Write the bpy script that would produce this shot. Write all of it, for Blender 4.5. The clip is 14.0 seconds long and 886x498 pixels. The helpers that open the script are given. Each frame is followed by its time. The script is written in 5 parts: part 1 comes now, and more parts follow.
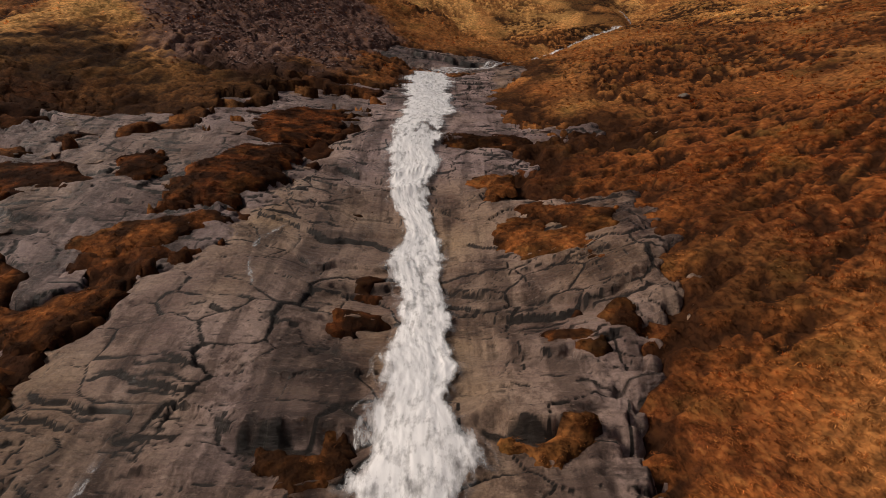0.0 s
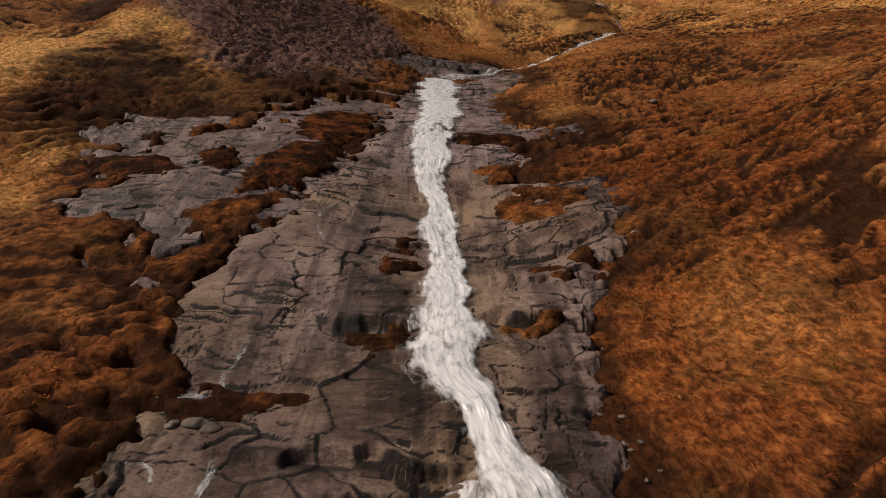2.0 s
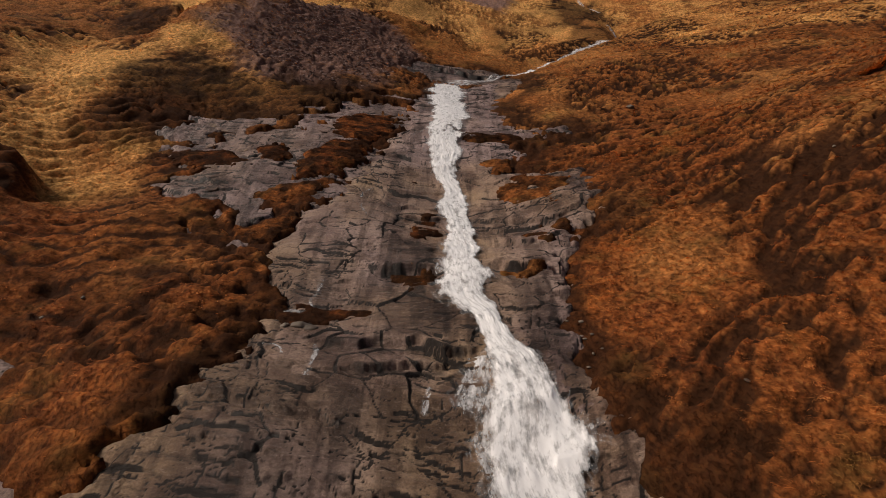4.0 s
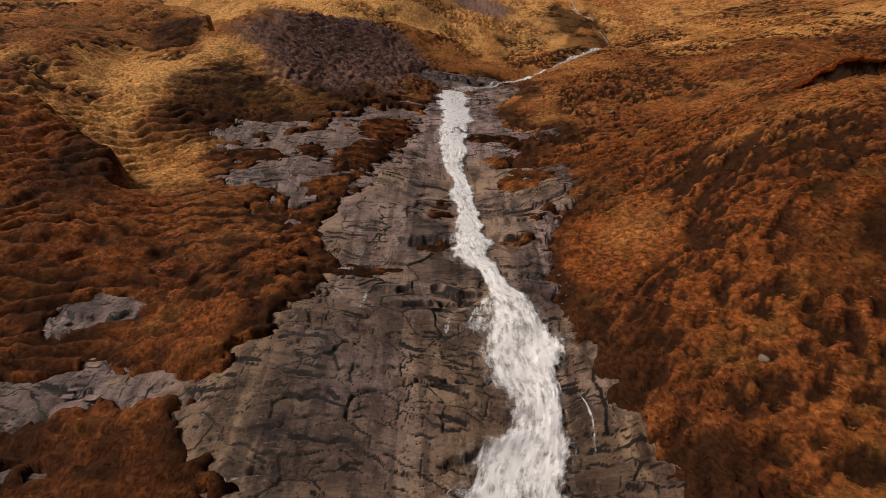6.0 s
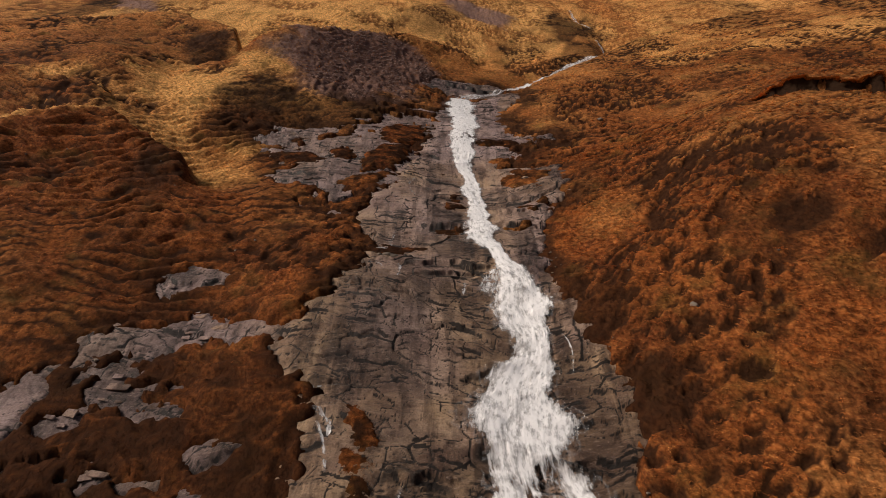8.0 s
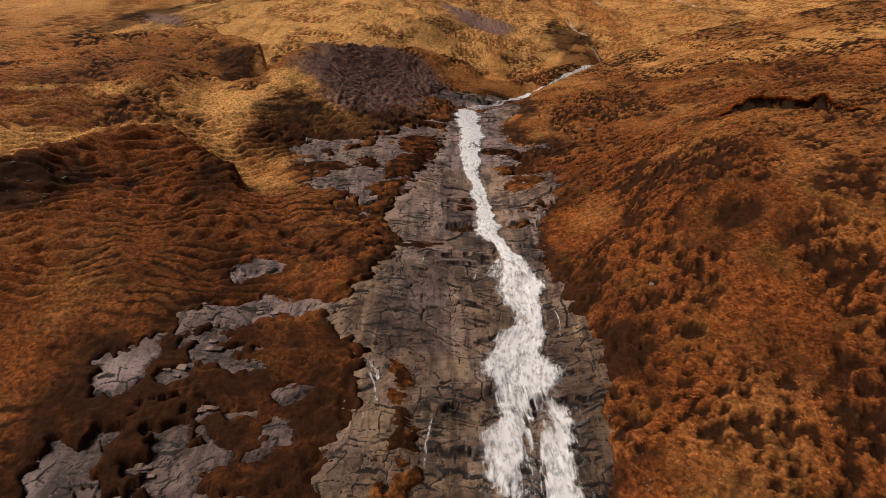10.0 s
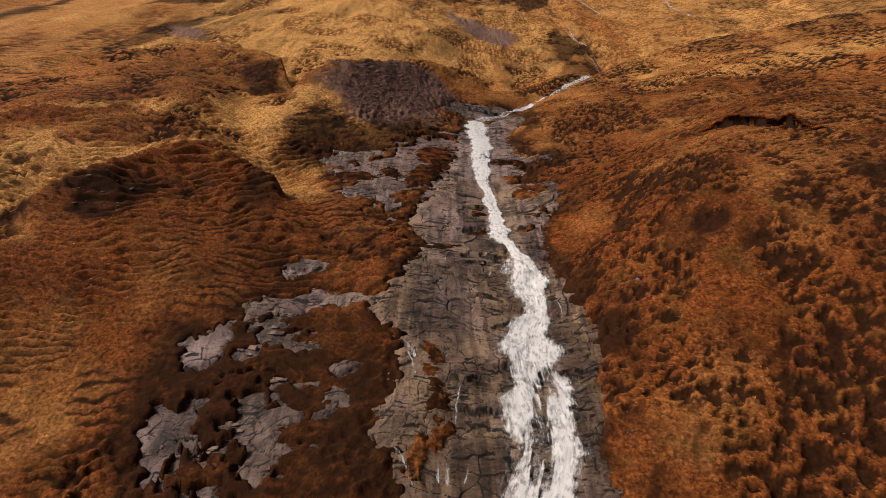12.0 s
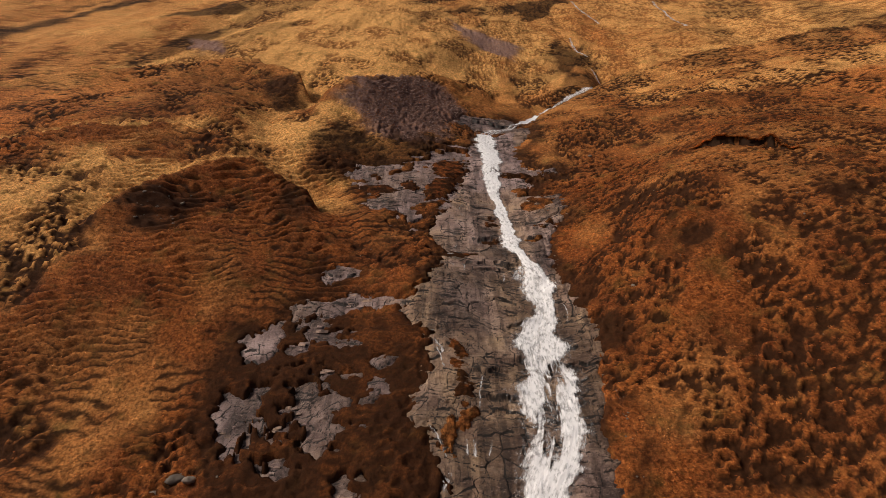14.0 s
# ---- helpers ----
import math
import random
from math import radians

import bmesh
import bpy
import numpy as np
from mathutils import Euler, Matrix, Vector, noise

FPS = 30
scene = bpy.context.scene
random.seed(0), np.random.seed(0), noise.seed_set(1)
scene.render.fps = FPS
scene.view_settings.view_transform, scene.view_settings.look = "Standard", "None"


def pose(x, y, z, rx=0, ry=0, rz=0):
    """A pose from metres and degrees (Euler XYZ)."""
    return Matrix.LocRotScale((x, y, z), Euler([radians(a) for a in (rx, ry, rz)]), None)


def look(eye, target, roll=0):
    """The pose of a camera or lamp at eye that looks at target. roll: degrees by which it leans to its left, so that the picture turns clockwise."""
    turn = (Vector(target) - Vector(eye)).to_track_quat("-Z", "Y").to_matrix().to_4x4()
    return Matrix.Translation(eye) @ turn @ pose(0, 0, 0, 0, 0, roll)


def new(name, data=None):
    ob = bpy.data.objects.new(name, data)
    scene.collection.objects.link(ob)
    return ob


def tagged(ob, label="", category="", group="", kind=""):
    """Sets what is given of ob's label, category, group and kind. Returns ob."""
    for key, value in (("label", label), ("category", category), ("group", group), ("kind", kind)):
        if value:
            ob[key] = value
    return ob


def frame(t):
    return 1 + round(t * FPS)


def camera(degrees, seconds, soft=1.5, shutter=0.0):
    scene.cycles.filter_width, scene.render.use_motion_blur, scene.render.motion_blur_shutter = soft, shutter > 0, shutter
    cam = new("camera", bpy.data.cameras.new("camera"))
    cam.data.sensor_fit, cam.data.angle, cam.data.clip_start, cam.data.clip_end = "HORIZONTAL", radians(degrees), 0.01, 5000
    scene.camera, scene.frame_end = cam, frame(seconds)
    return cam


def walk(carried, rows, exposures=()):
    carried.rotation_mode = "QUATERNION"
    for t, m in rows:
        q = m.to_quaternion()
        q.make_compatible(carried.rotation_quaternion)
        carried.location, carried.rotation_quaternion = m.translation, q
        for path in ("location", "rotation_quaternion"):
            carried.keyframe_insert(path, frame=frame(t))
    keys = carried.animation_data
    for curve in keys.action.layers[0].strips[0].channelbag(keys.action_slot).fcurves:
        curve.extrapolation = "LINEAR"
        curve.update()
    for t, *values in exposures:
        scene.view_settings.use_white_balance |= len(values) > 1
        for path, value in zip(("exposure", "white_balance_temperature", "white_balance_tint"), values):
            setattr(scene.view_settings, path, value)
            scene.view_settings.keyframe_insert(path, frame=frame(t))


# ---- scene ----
cam = camera(76.0, 14.0, soft=0.65)
PATH = [
    (0.0, pose(0.000, -0.000, 30.000, 84.000, 0.000, -0.000)),
    (1.0, pose(-0.211, -2.334, 29.771, 83.992, 0.037, 0.003)),
    (2.0, pose(-0.491, -4.899, 29.528, 83.928, 0.034, 0.007)),
    (3.0, pose(-0.781, -7.588, 29.279, 83.845, -0.010, 0.025)),
    (4.0, pose(-1.053, -10.302, 29.067, 83.798, -0.159, 0.016)),
    (5.0, pose(-1.318, -13.066, 28.870, 83.775, -0.315, -0.002)),
    (6.0, pose(-1.597, -15.927, 28.656, 83.754, -0.343, 0.003)),
    (7.0, pose(-1.934, -18.840, 28.508, 83.748, -0.316, 0.038)),
    (8.0, pose(-2.329, -21.824, 28.487, 83.721, -0.249, 0.086)),
    (9.0, pose(-2.645, -24.993, 28.675, 83.601, -0.112, 0.212)),
    (10.0, pose(-2.985, -28.143, 29.013, 83.453, 0.027, 0.350)),
    (11.0, pose(-3.515, -31.006, 29.400, 83.376, 0.082, 0.400)),
    (12.0, pose(-4.211, -33.755, 29.826, 83.325, 0.124, 0.369)),
    (13.0, pose(-5.025, -36.375, 30.478, 83.260, 0.181, 0.311)),
    (14.0, pose(-5.658, -38.786, 31.199, 83.170, 0.181, 0.327)),
]
walk(cam, PATH, exposures=[(0.0, 0.16, 7000, 15), (14.0, 0.49, 7000, 15)])

# ---- light ----
SUN_ELEVATION, SUN_AZIMUTH = 44.0, -90.0
world = bpy.data.worlds.new("overcast_sky")
scene.world = world
world.use_nodes = True
wn = world.node_tree.nodes
sky = wn.new("ShaderNodeTexSky")
sky.sky_type, sky.sun_disc = "NISHITA", False
sky.sun_elevation, sky.sun_rotation = radians(SUN_ELEVATION), radians(SUN_AZIMUTH)
sky.air_density, sky.dust_density, sky.ozone_density = 1.0, 6.0, 0.6
wn["Background"].inputs["Strength"].default_value = 0.036
world.node_tree.links.new(sky.outputs["Color"], wn["Background"].inputs["Color"])
sun_data = bpy.data.lights.new("sun", "SUN")
sun_data.energy, sun_data.angle, sun_data.color = 2.1, radians(12), (1.0, 0.95, 0.88)
sun = new("sun", sun_data)
sun_way = Vector((math.sin(radians(SUN_AZIMUTH)) * math.cos(radians(SUN_ELEVATION)),
                  math.cos(radians(SUN_AZIMUTH)) * math.cos(radians(SUN_ELEVATION)), math.sin(radians(SUN_ELEVATION))))
sun.matrix_world = look(sun_way * 200, (0, 0, 0))


# ---- noise and shapes on the plan ----
def lattice(i, j, seed):
    h = (i.astype(np.int64) * 374761393 + j.astype(np.int64) * 668265263 + seed * 974711) & 0xFFFFFFFF
    h = ((h ^ (h >> 13)) * 1274126177) & 0xFFFFFFFF
    h = ((h ^ (h >> 16)) * 2246822519) & 0xFFFFFFFF
    return ((h ^ (h >> 15)) & 0xFFFFFF) / 16777215.0


def vnoise(x, y, seed=0):
    """Smooth noise from 0 to 1 with cells of one metre."""
    i, j = np.floor(x), np.floor(y)
    u, v = x - i, y - j
    u, v = u * u * u * (u * (u * 6 - 15) + 10), v * v * v * (v * (v * 6 - 15) + 10)
    a, b = lattice(i, j, seed), lattice(i + 1, j, seed)
    c, d = lattice(i, j + 1, seed), lattice(i + 1, j + 1, seed)
    return (a * (1 - u) + b * u) * (1 - v) + (c * (1 - u) + d * u) * v


def fbm(x, y, seed=0, octaves=4):
    """Layered noise from about -1 to 1."""
    total, size, sum_ = 0.0, 1.0, 0.0
    for n in range(octaves):
        k = 2.03 ** n
        total = total + size * (2 * vnoise(x * k + 17.3 * n, y * k - 9.1 * n, seed + n) - 1)
        sum_ += size
        size *= 0.5
    return total / sum_ * 1.6


def cells(x, y, seed=0, jitter=0.85):
    """Cell noise: distance to the nearest seed, gap to the second, a random number of the cell, and the way from its seed."""
    i0, j0 = np.floor(x), np.floor(y)
    f1 = np.full(np.shape(x), 9.0)
    f2, number, ox, oy = f1.copy(), np.zeros(np.shape(x)), np.zeros(np.shape(x)), np.zeros(np.shape(x))
    for di in (-1, 0, 1):
        for dj in (-1, 0, 1):
            i, j = i0 + di, j0 + dj
            px = i + 0.5 + jitter * (lattice(i, j, seed) - 0.5)
            py = j + 0.5 + jitter * (lattice(i, j, seed + 7) - 0.5)
            d = np.hypot(x - px, y - py)
            near = d < f1
            f2 = np.where(near, f1, np.minimum(f2, d))
            number = np.where(near, lattice(i, j, seed + 13), number)
            ox, oy = np.where(near, x - px, ox), np.where(near, y - py, oy)
            f1 = np.where(near, d, f1)
    return f1, f2 - f1, number, ox, oy


def step(a, b, x):
    t = np.clip((x - a) / (b - a), 0, 1)
    return t * t * (3 - 2 * t)


def inside(poly, x, y, reach=6.0):
    """Signed distance to an outline on the plan, in metres: positive inside, -reach well outside."""
    poly = np.array(poly, float)
    out = np.full(np.shape(x), -reach)
    lo, hi = poly.min(0) - reach, poly.max(0) + reach
    pick = (x > lo[0]) & (x < hi[0]) & (y > lo[1]) & (y < hi[1])
    px, py = x[pick], y[pick]
    best, odd = np.full(px.shape, 1e9), np.zeros(px.shape, bool)
    for (ax, ay), (bx, by) in zip(poly, np.roll(poly, -1, 0)):
        ex, ey = bx - ax, by - ay
        t = np.clip(((px - ax) * ex + (py - ay) * ey) / (ex * ex + ey * ey + 1e-9), 0, 1)
        best = np.minimum(best, np.hypot(px - ax - t * ex, py - ay - t * ey))
        odd ^= ((ay > py) != (by > py)) & (px < ex * (py - ay) / (ey if abs(ey) > 1e-9 else 1e-9) + ax)
    out[pick] = np.maximum(np.where(odd, best, -best), -reach)
    return out


# ---- the lie of the land: heights along sections across the valley ----
ACROSS = np.array([-130, -80, -50, -33, -24, -17, -12, -8, -4.5, -1.5, 1.5, 4.5, 8, 12, 18, 27, 40, 60, 90, 140.0])
STATIONS, HEIGHTS = [], []


def section(y, *heights):
    STATIONS.append(float(y))
    HEIGHTS.append(heights)


section(-50, 0.13, -3.33, -5.24, -6.13, -6.49, -6.68, -6.75, -6.72, -6.59, -6.42, -6.26, -6.09, -5.86, -5.51, -4.82, -3.47, -1.09, 3.10, 9.90, 21.45)
section(-25, 14.50, 11.26, 9.27, 8.28, 8.00, 8.09, 8.27, 8.44, 8.59, 8.74, 8.97, 9.27, 9.66, 10.22, 11.30, 13.09, 15.60, 19.17, 24.24, 32.55)
section(-14, 20.76, 17.74, 15.79, 14.65, 14.30, 14.47, 14.97, 15.29, 15.32, 15.35, 15.58, 16.02, 16.45, 17.09, 18.47, 20.52, 22.99, 26.17, 30.47, 37.38)
section(-10, 22.95, 20.14, 18.30, 17.10, 16.62, 16.63, 17.38, 17.99, 17.76, 17.67, 17.70, 18.20, 18.90, 19.70, 21.28, 23.34, 25.67, 28.62, 32.63, 39.09)
section(-6, 24.98, 22.56, 21.02, 19.90, 19.12, 19.13, 19.59, 20.12, 20.04, 19.87, 19.73, 20.26, 21.49, 22.80, 24.43, 26.23, 28.22, 30.86, 34.59, 40.71)
section(-2, 26.88, 24.93, 23.79, 23.08, 22.36, 21.73, 21.61, 22.29, 22.11, 21.84, 21.69, 22.62, 24.35, 26.00, 27.58, 28.95, 30.52, 32.85, 36.36, 42.28)
section(2, 28.66, 27.22, 26.43, 26.02, 25.53, 24.09, 23.64, 24.46, 24.36, 23.82, 23.93, 25.14, 26.88, 28.65, 30.07, 31.17, 32.47, 34.57, 37.95, 43.83)
section(6, 30.36, 29.38, 28.81, 28.31, 27.64, 26.20, 25.55, 25.86, 25.46, 25.55, 25.80, 26.32, 28.23, 30.40, 31.72, 32.78, 34.04, 36.04, 39.40, 45.37)
section(10, 31.96, 31.36, 30.91, 30.28, 29.18, 27.92, 27.05, 27.06, 27.26, 26.99, 27.10, 28.08, 29.32, 31.29, 32.92, 33.89, 35.25, 37.26, 40.75, 46.93)
section(15, 33.88, 33.63, 33.24, 32.79, 31.63, 29.68, 29.47, 29.52, 29.37, 28.75, 29.11, 29.76, 30.66, 32.28, 34.31, 35.39, 36.49, 38.60, 42.40, 48.87)
section(21, 36.13, 36.20, 35.91, 35.74, 34.91, 33.10, 32.21, 32.25, 31.92, 31.86, 31.83, 32.00, 32.61, 33.26, 35.16, 37.42, 37.49, 40.27, 44.42, 51.15)
section(29, 39.12, 39.47, 39.84, 39.53, 38.25, 37.56, 36.17, 35.39, 34.84, 34.65, 34.56, 34.79, 35.33, 35.87, 36.87, 38.62, 39.84, 42.93, 47.24, 54.06)
section(38, 42.64, 42.97, 43.21, 42.54, 42.26, 42.90, 41.09, 39.76, 38.74, 38.14, 37.78, 37.79, 38.32, 39.10, 40.04, 41.47, 43.48, 46.33, 50.46, 57.15)
section(48, 46.85, 46.82, 46.97, 46.68, 46.83, 46.87, 45.80, 44.56, 43.40, 42.52, 41.86, 41.41, 41.46, 41.97, 42.87, 44.61, 47.32, 50.15, 53.95, 60.39)
section(60, 52.39, 51.68, 52.36, 52.46, 52.08, 51.77, 51.12, 50.20, 49.15, 48.22, 47.42, 46.94, 46.63, 46.61, 46.90, 48.51, 51.10, 54.27, 57.85, 64.08)
section(76, 60.38, 60.04, 60.47, 59.90, 59.55, 59.22, 58.52, 57.79, 57.04, 56.30, 55.60, 55.11, 54.77, 54.42, 54.45, 54.93, 56.34, 58.95, 62.79, 68.78)
section(100, 73.18, 72.72, 72.33, 71.76, 71.34, 70.79, 70.24, 69.70, 69.17, 68.61, 68.01, 67.50, 67.04, 66.63, 66.36, 66.17, 66.56, 67.31, 70.46, 75.59)
section(140, 95.06, 93.55, 92.45, 91.64, 91.10, 90.56, 90.11, 89.68, 89.24, 88.81, 88.32, 87.80, 87.23, 86.67, 86.00, 85.25, 84.60, 84.27, 84.95, 86.79)
section(220, 139.01, 135.13, 132.80, 131.51, 130.85, 130.35, 130.01, 129.72, 129.41, 129.09, 128.66, 128.13, 127.43, 126.61, 125.40, 123.72, 121.60, 118.79, 115.18, 109.52)
HEIGHTS = np.array(HEIGHTS, float)
STATIONS = np.array(STATIONS)


def spline_weights(nodes, q):
    """Weights of a natural cubic spline's nodes at the places q."""
    k, h = len(nodes), np.diff(nodes)
    a, r = np.eye(k), np.zeros((k, k))
    for i in range(1, k - 1):
        a[i, i - 1:i + 2] = h[i - 1], 2 * (h[i - 1] + h[i]), h[i]
        r[i, i - 1:i + 2] = 6 / h[i - 1], -6 / h[i - 1] - 6 / h[i], 6 / h[i]
    bend = np.linalg.solve(a, r)
    i = np.clip(np.searchsorted(nodes, q) - 1, 0, k - 2)
    d, g, one = ((q - nodes[i]) / h[i])[:, None], h[i][:, None], np.eye(k)
    return one[i] * (1 - d) + one[i + 1] * d - d * g * g / 6 * (2 - 3 * d + d * d) * bend[i] - d * g * g / 6 * (1 - d * d) * bend[i + 1]


def far_rise(x, y):
    """Beyond the sections the hills go on, and the glen below runs out level."""
    return 0.3 * np.maximum(y - 220, 0) - 0.05 * np.maximum(-50 - y, 0) + 0.15 * np.maximum(np.abs(x) - 130, 0)


def base_grid(xs, ys):
    bx = spline_weights(ACROSS, np.clip(xs, -130, 140))
    by = spline_weights(STATIONS, np.clip(ys, -50, 220))
    return by @ HEIGHTS @ bx.T + far_rise(xs[None, :], ys[:, None])


def base(x, y):
    x, y = np.asarray(x, float), np.asarray(y, float)
    out = np.empty(x.size)
    fx, fy = x.ravel(), y.ravel()
    for n in range(0, x.size, 50000):
        sx, sy = fx[n:n + 50000], fy[n:n + 50000]
        out[n:n + 50000] = ((spline_weights(STATIONS, np.clip(sy, -50, 220)) @ HEIGHTS)
                            * spline_weights(ACROSS, np.clip(sx, -130, 140))).sum(1) + far_rise(sx, sy)
    return out.reshape(x.shape)


# Ledges: ends on the plan and the drop in metres.
LEDGES = [
    (-3.2, 8.2, -1.2, 8.1, 0.75), (0.5, 8.3, 2.2, 7.9, 0.8), (-4.4, 4.4, -0.2, 4.2, 0.55), (-2.5, 12.2, -1.1, 12.6, 0.4),
    (-2.5, 11.0, -1.1, 11.2, 0.3), (-3.5, 14.3, -1.1, 14.9, 0.2), (0.0, 20.8, 3.5, 20.0, 0.5), (-2.5, 41.0, 3.6, 39.9, 0.9),
    (-4.3, -6.0, -1.9, -6.2, 0.5), (-3.9, -7.7, -1.2, -7.9, 0.6), (-7.6, -7.7, -6.7, -7.9, 0.5), (-18.4, -4.6, -16.5, -4.9, 0.9),
    (-10.9, -5.2, -8.9, -5.9, 0.7), (-3.4, 3.2, -0.9, 3.8, 0.45), (-1.6, -2.5, 0.0, -1.8, 0.4), (-7.6, -3.0, -4.7, -2.7, 0.35),
    (-5.6, 9.1, -2.9, 9.5, 0.12), (-5.5, 0.1, -2.8, 0.4, 0.2), (-0.3, 12.7, 3.8, 10.2, 0.3),
    (0.8, 10.3, 2.8, 8.9, 0.25), (-1.5, -5.2, 2.6, -5.6, 0.7),
]


def ledges(x, y, some):
    out = np.zeros(np.shape(x))
    for ax, ay, bx, by, drop in some:
        long = math.hypot(bx - ax, by - ay)
        ux, uy = (bx - ax) / long, (by - ay) / long
        pick = (np.abs(x - (ax + bx) / 2) < long / 2 + 3) & (np.abs(y - (ay + by) / 2) < 6)
        px, py = x[pick] - ax, y[pick] - ay
        along = px * ux + py * uy
        off = -px * uy + py * ux + 0.26 * fbm(along * 1.2, along * 0 + ax, 5, 4)
        ends = step(-0.35, 0.3, along) * step(-0.35, 0.3, long - along)
        up = step(-0.07, 0.07, off)
        side = up * 0.5 * np.exp(-np.maximum(off, 0) / 0.9) - (1 - up) * 0.5 * np.exp(np.minimum(off, 0) / 0.7)
        out[pick] += 0.5 * drop * ends * side
    return out


def rock_relief(x, y):
    """Bedded rock over the lie of the land: steps, tilted blocks, roughness, and a mask of open joints and painted step
    shade.
    """
    rx, ry = 0.05 * fbm(x * 2.2, y * 2.2, 33, 3), 0.05 * fbm(x * 2.2, y * 2.2, 35, 3)
    wx, wy = x + 0.22 * fbm(x * 0.5, y * 0.5, 31, 3) + rx, y + 0.22 * fbm(x * 0.5, y * 0.5, 41, 3) + ry
    out, joint_and_shade = ledges(x, y, LEDGES), np.zeros(np.shape(x))
    broken = 0.3 + 0.7 * step(-0.3, 0.4, fbm(x * 0.28, y * 0.28, 27, 3) + 0.4 * step(-0.5, 1.5, x) + 0.25 * step(5.0, 2.0, y))
    foot_breaks = step(-0.15, 0.3, fbm(x * 1.1, y * 1.6, 29, 4))
    for width, most, seed, tilt in ((1.3, 0.28, 3, 0.14), (0.6, 0.13, 9, 0.2), (0.27, 0.055, 15, 0.1)):
        b = (wy + tilt * wx) / width + 0.35 * fbm(wx * 0.5 / width, wy * 0.25 / width, seed, 3)
        k = np.floor(b)
        a = wx / (width * 2.6) + 5.3 * lattice(k, k * 0, seed)
        piece = np.floor(a)
        tall = lattice(k, piece, seed + 1) ** 2.5 * (broken if width < 1 else 0.5 + 0.5 * broken)
        rise = 0.055 / width
        out += tall * most * np.where(b - k < 1 - rise, 0.5 - (b - k) / (1 - rise), (b - k - 1) / rise + 0.5)
        # Broken dark line at each step's foot, painted as the shade of an overhang.
        foot = foot_breaks * step(1 - 0.085 / width, 1 - 0.05 / width, b - k) * step(0.10, 0.4, tall)
        end = (np.minimum(a - piece, piece + 1 - a) * width * 2.6 < 0.03) * (lattice(k, piece, seed + 3) > 0.8) * (width > 0.3) * broken * 0.8
        joint_and_shade = np.maximum(joint_and_shade, np.maximum(foot, end) * (1.0 if width > 0.5 else 0.6))
    near, gap, number, ox, oy = cells(wx / 1.45, wy / 0.8, 51)
    turn = (number * 37.7) % 1.0
    out += 0.05 * (number - 0.5) + 0.12 * (turn - 0.5) * ox + 0.12 * ((turn * 13.3) % 1.0 - 0.6) * oy
    joint_and_shade = np.maximum(joint_and_shade, (1 - step(0.02, 0.06, gap)) * step(0.3, 0.6, turn))
    near, gap, number, ox, oy = cells(wx / 0.52 + 3 + 0.1 * wy, wy / 0.27, 61)
    turn = (number * 53.1) % 1.0
    out += broken * (0.02 * (number - 0.5) + 0.05 * (turn - 0.5) * ox + 0.05 * ((turn * 7.7) % 1.0 - 0.6) * oy)
    joint_and_shade = np.maximum(joint_and_shade, 0.7 * (1 - step(0.03, 0.10, gap)) * (number > 0.72) * broken)
    out += 0.07 * fbm(x * 0.5, y * 0.5, 71, 2) + 0.008 * fbm(x * 3.0, y * 7.0, 77, 4)
    return base(x, y) + out - 0.035 * joint_and_shade, joint_and_shade


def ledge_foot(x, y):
    """How near below the foot of a ledge; the mask for shade painted there."""
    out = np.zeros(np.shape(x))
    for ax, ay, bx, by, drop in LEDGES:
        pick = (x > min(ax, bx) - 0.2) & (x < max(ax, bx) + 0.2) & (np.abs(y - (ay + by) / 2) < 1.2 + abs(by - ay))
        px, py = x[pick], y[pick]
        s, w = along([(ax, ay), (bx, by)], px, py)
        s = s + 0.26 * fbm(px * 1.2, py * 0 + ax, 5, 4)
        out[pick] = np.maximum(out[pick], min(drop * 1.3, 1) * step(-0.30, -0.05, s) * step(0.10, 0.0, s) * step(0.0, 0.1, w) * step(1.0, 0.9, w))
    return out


def rock_height(x, y):
    return rock_relief(x, y)[0]


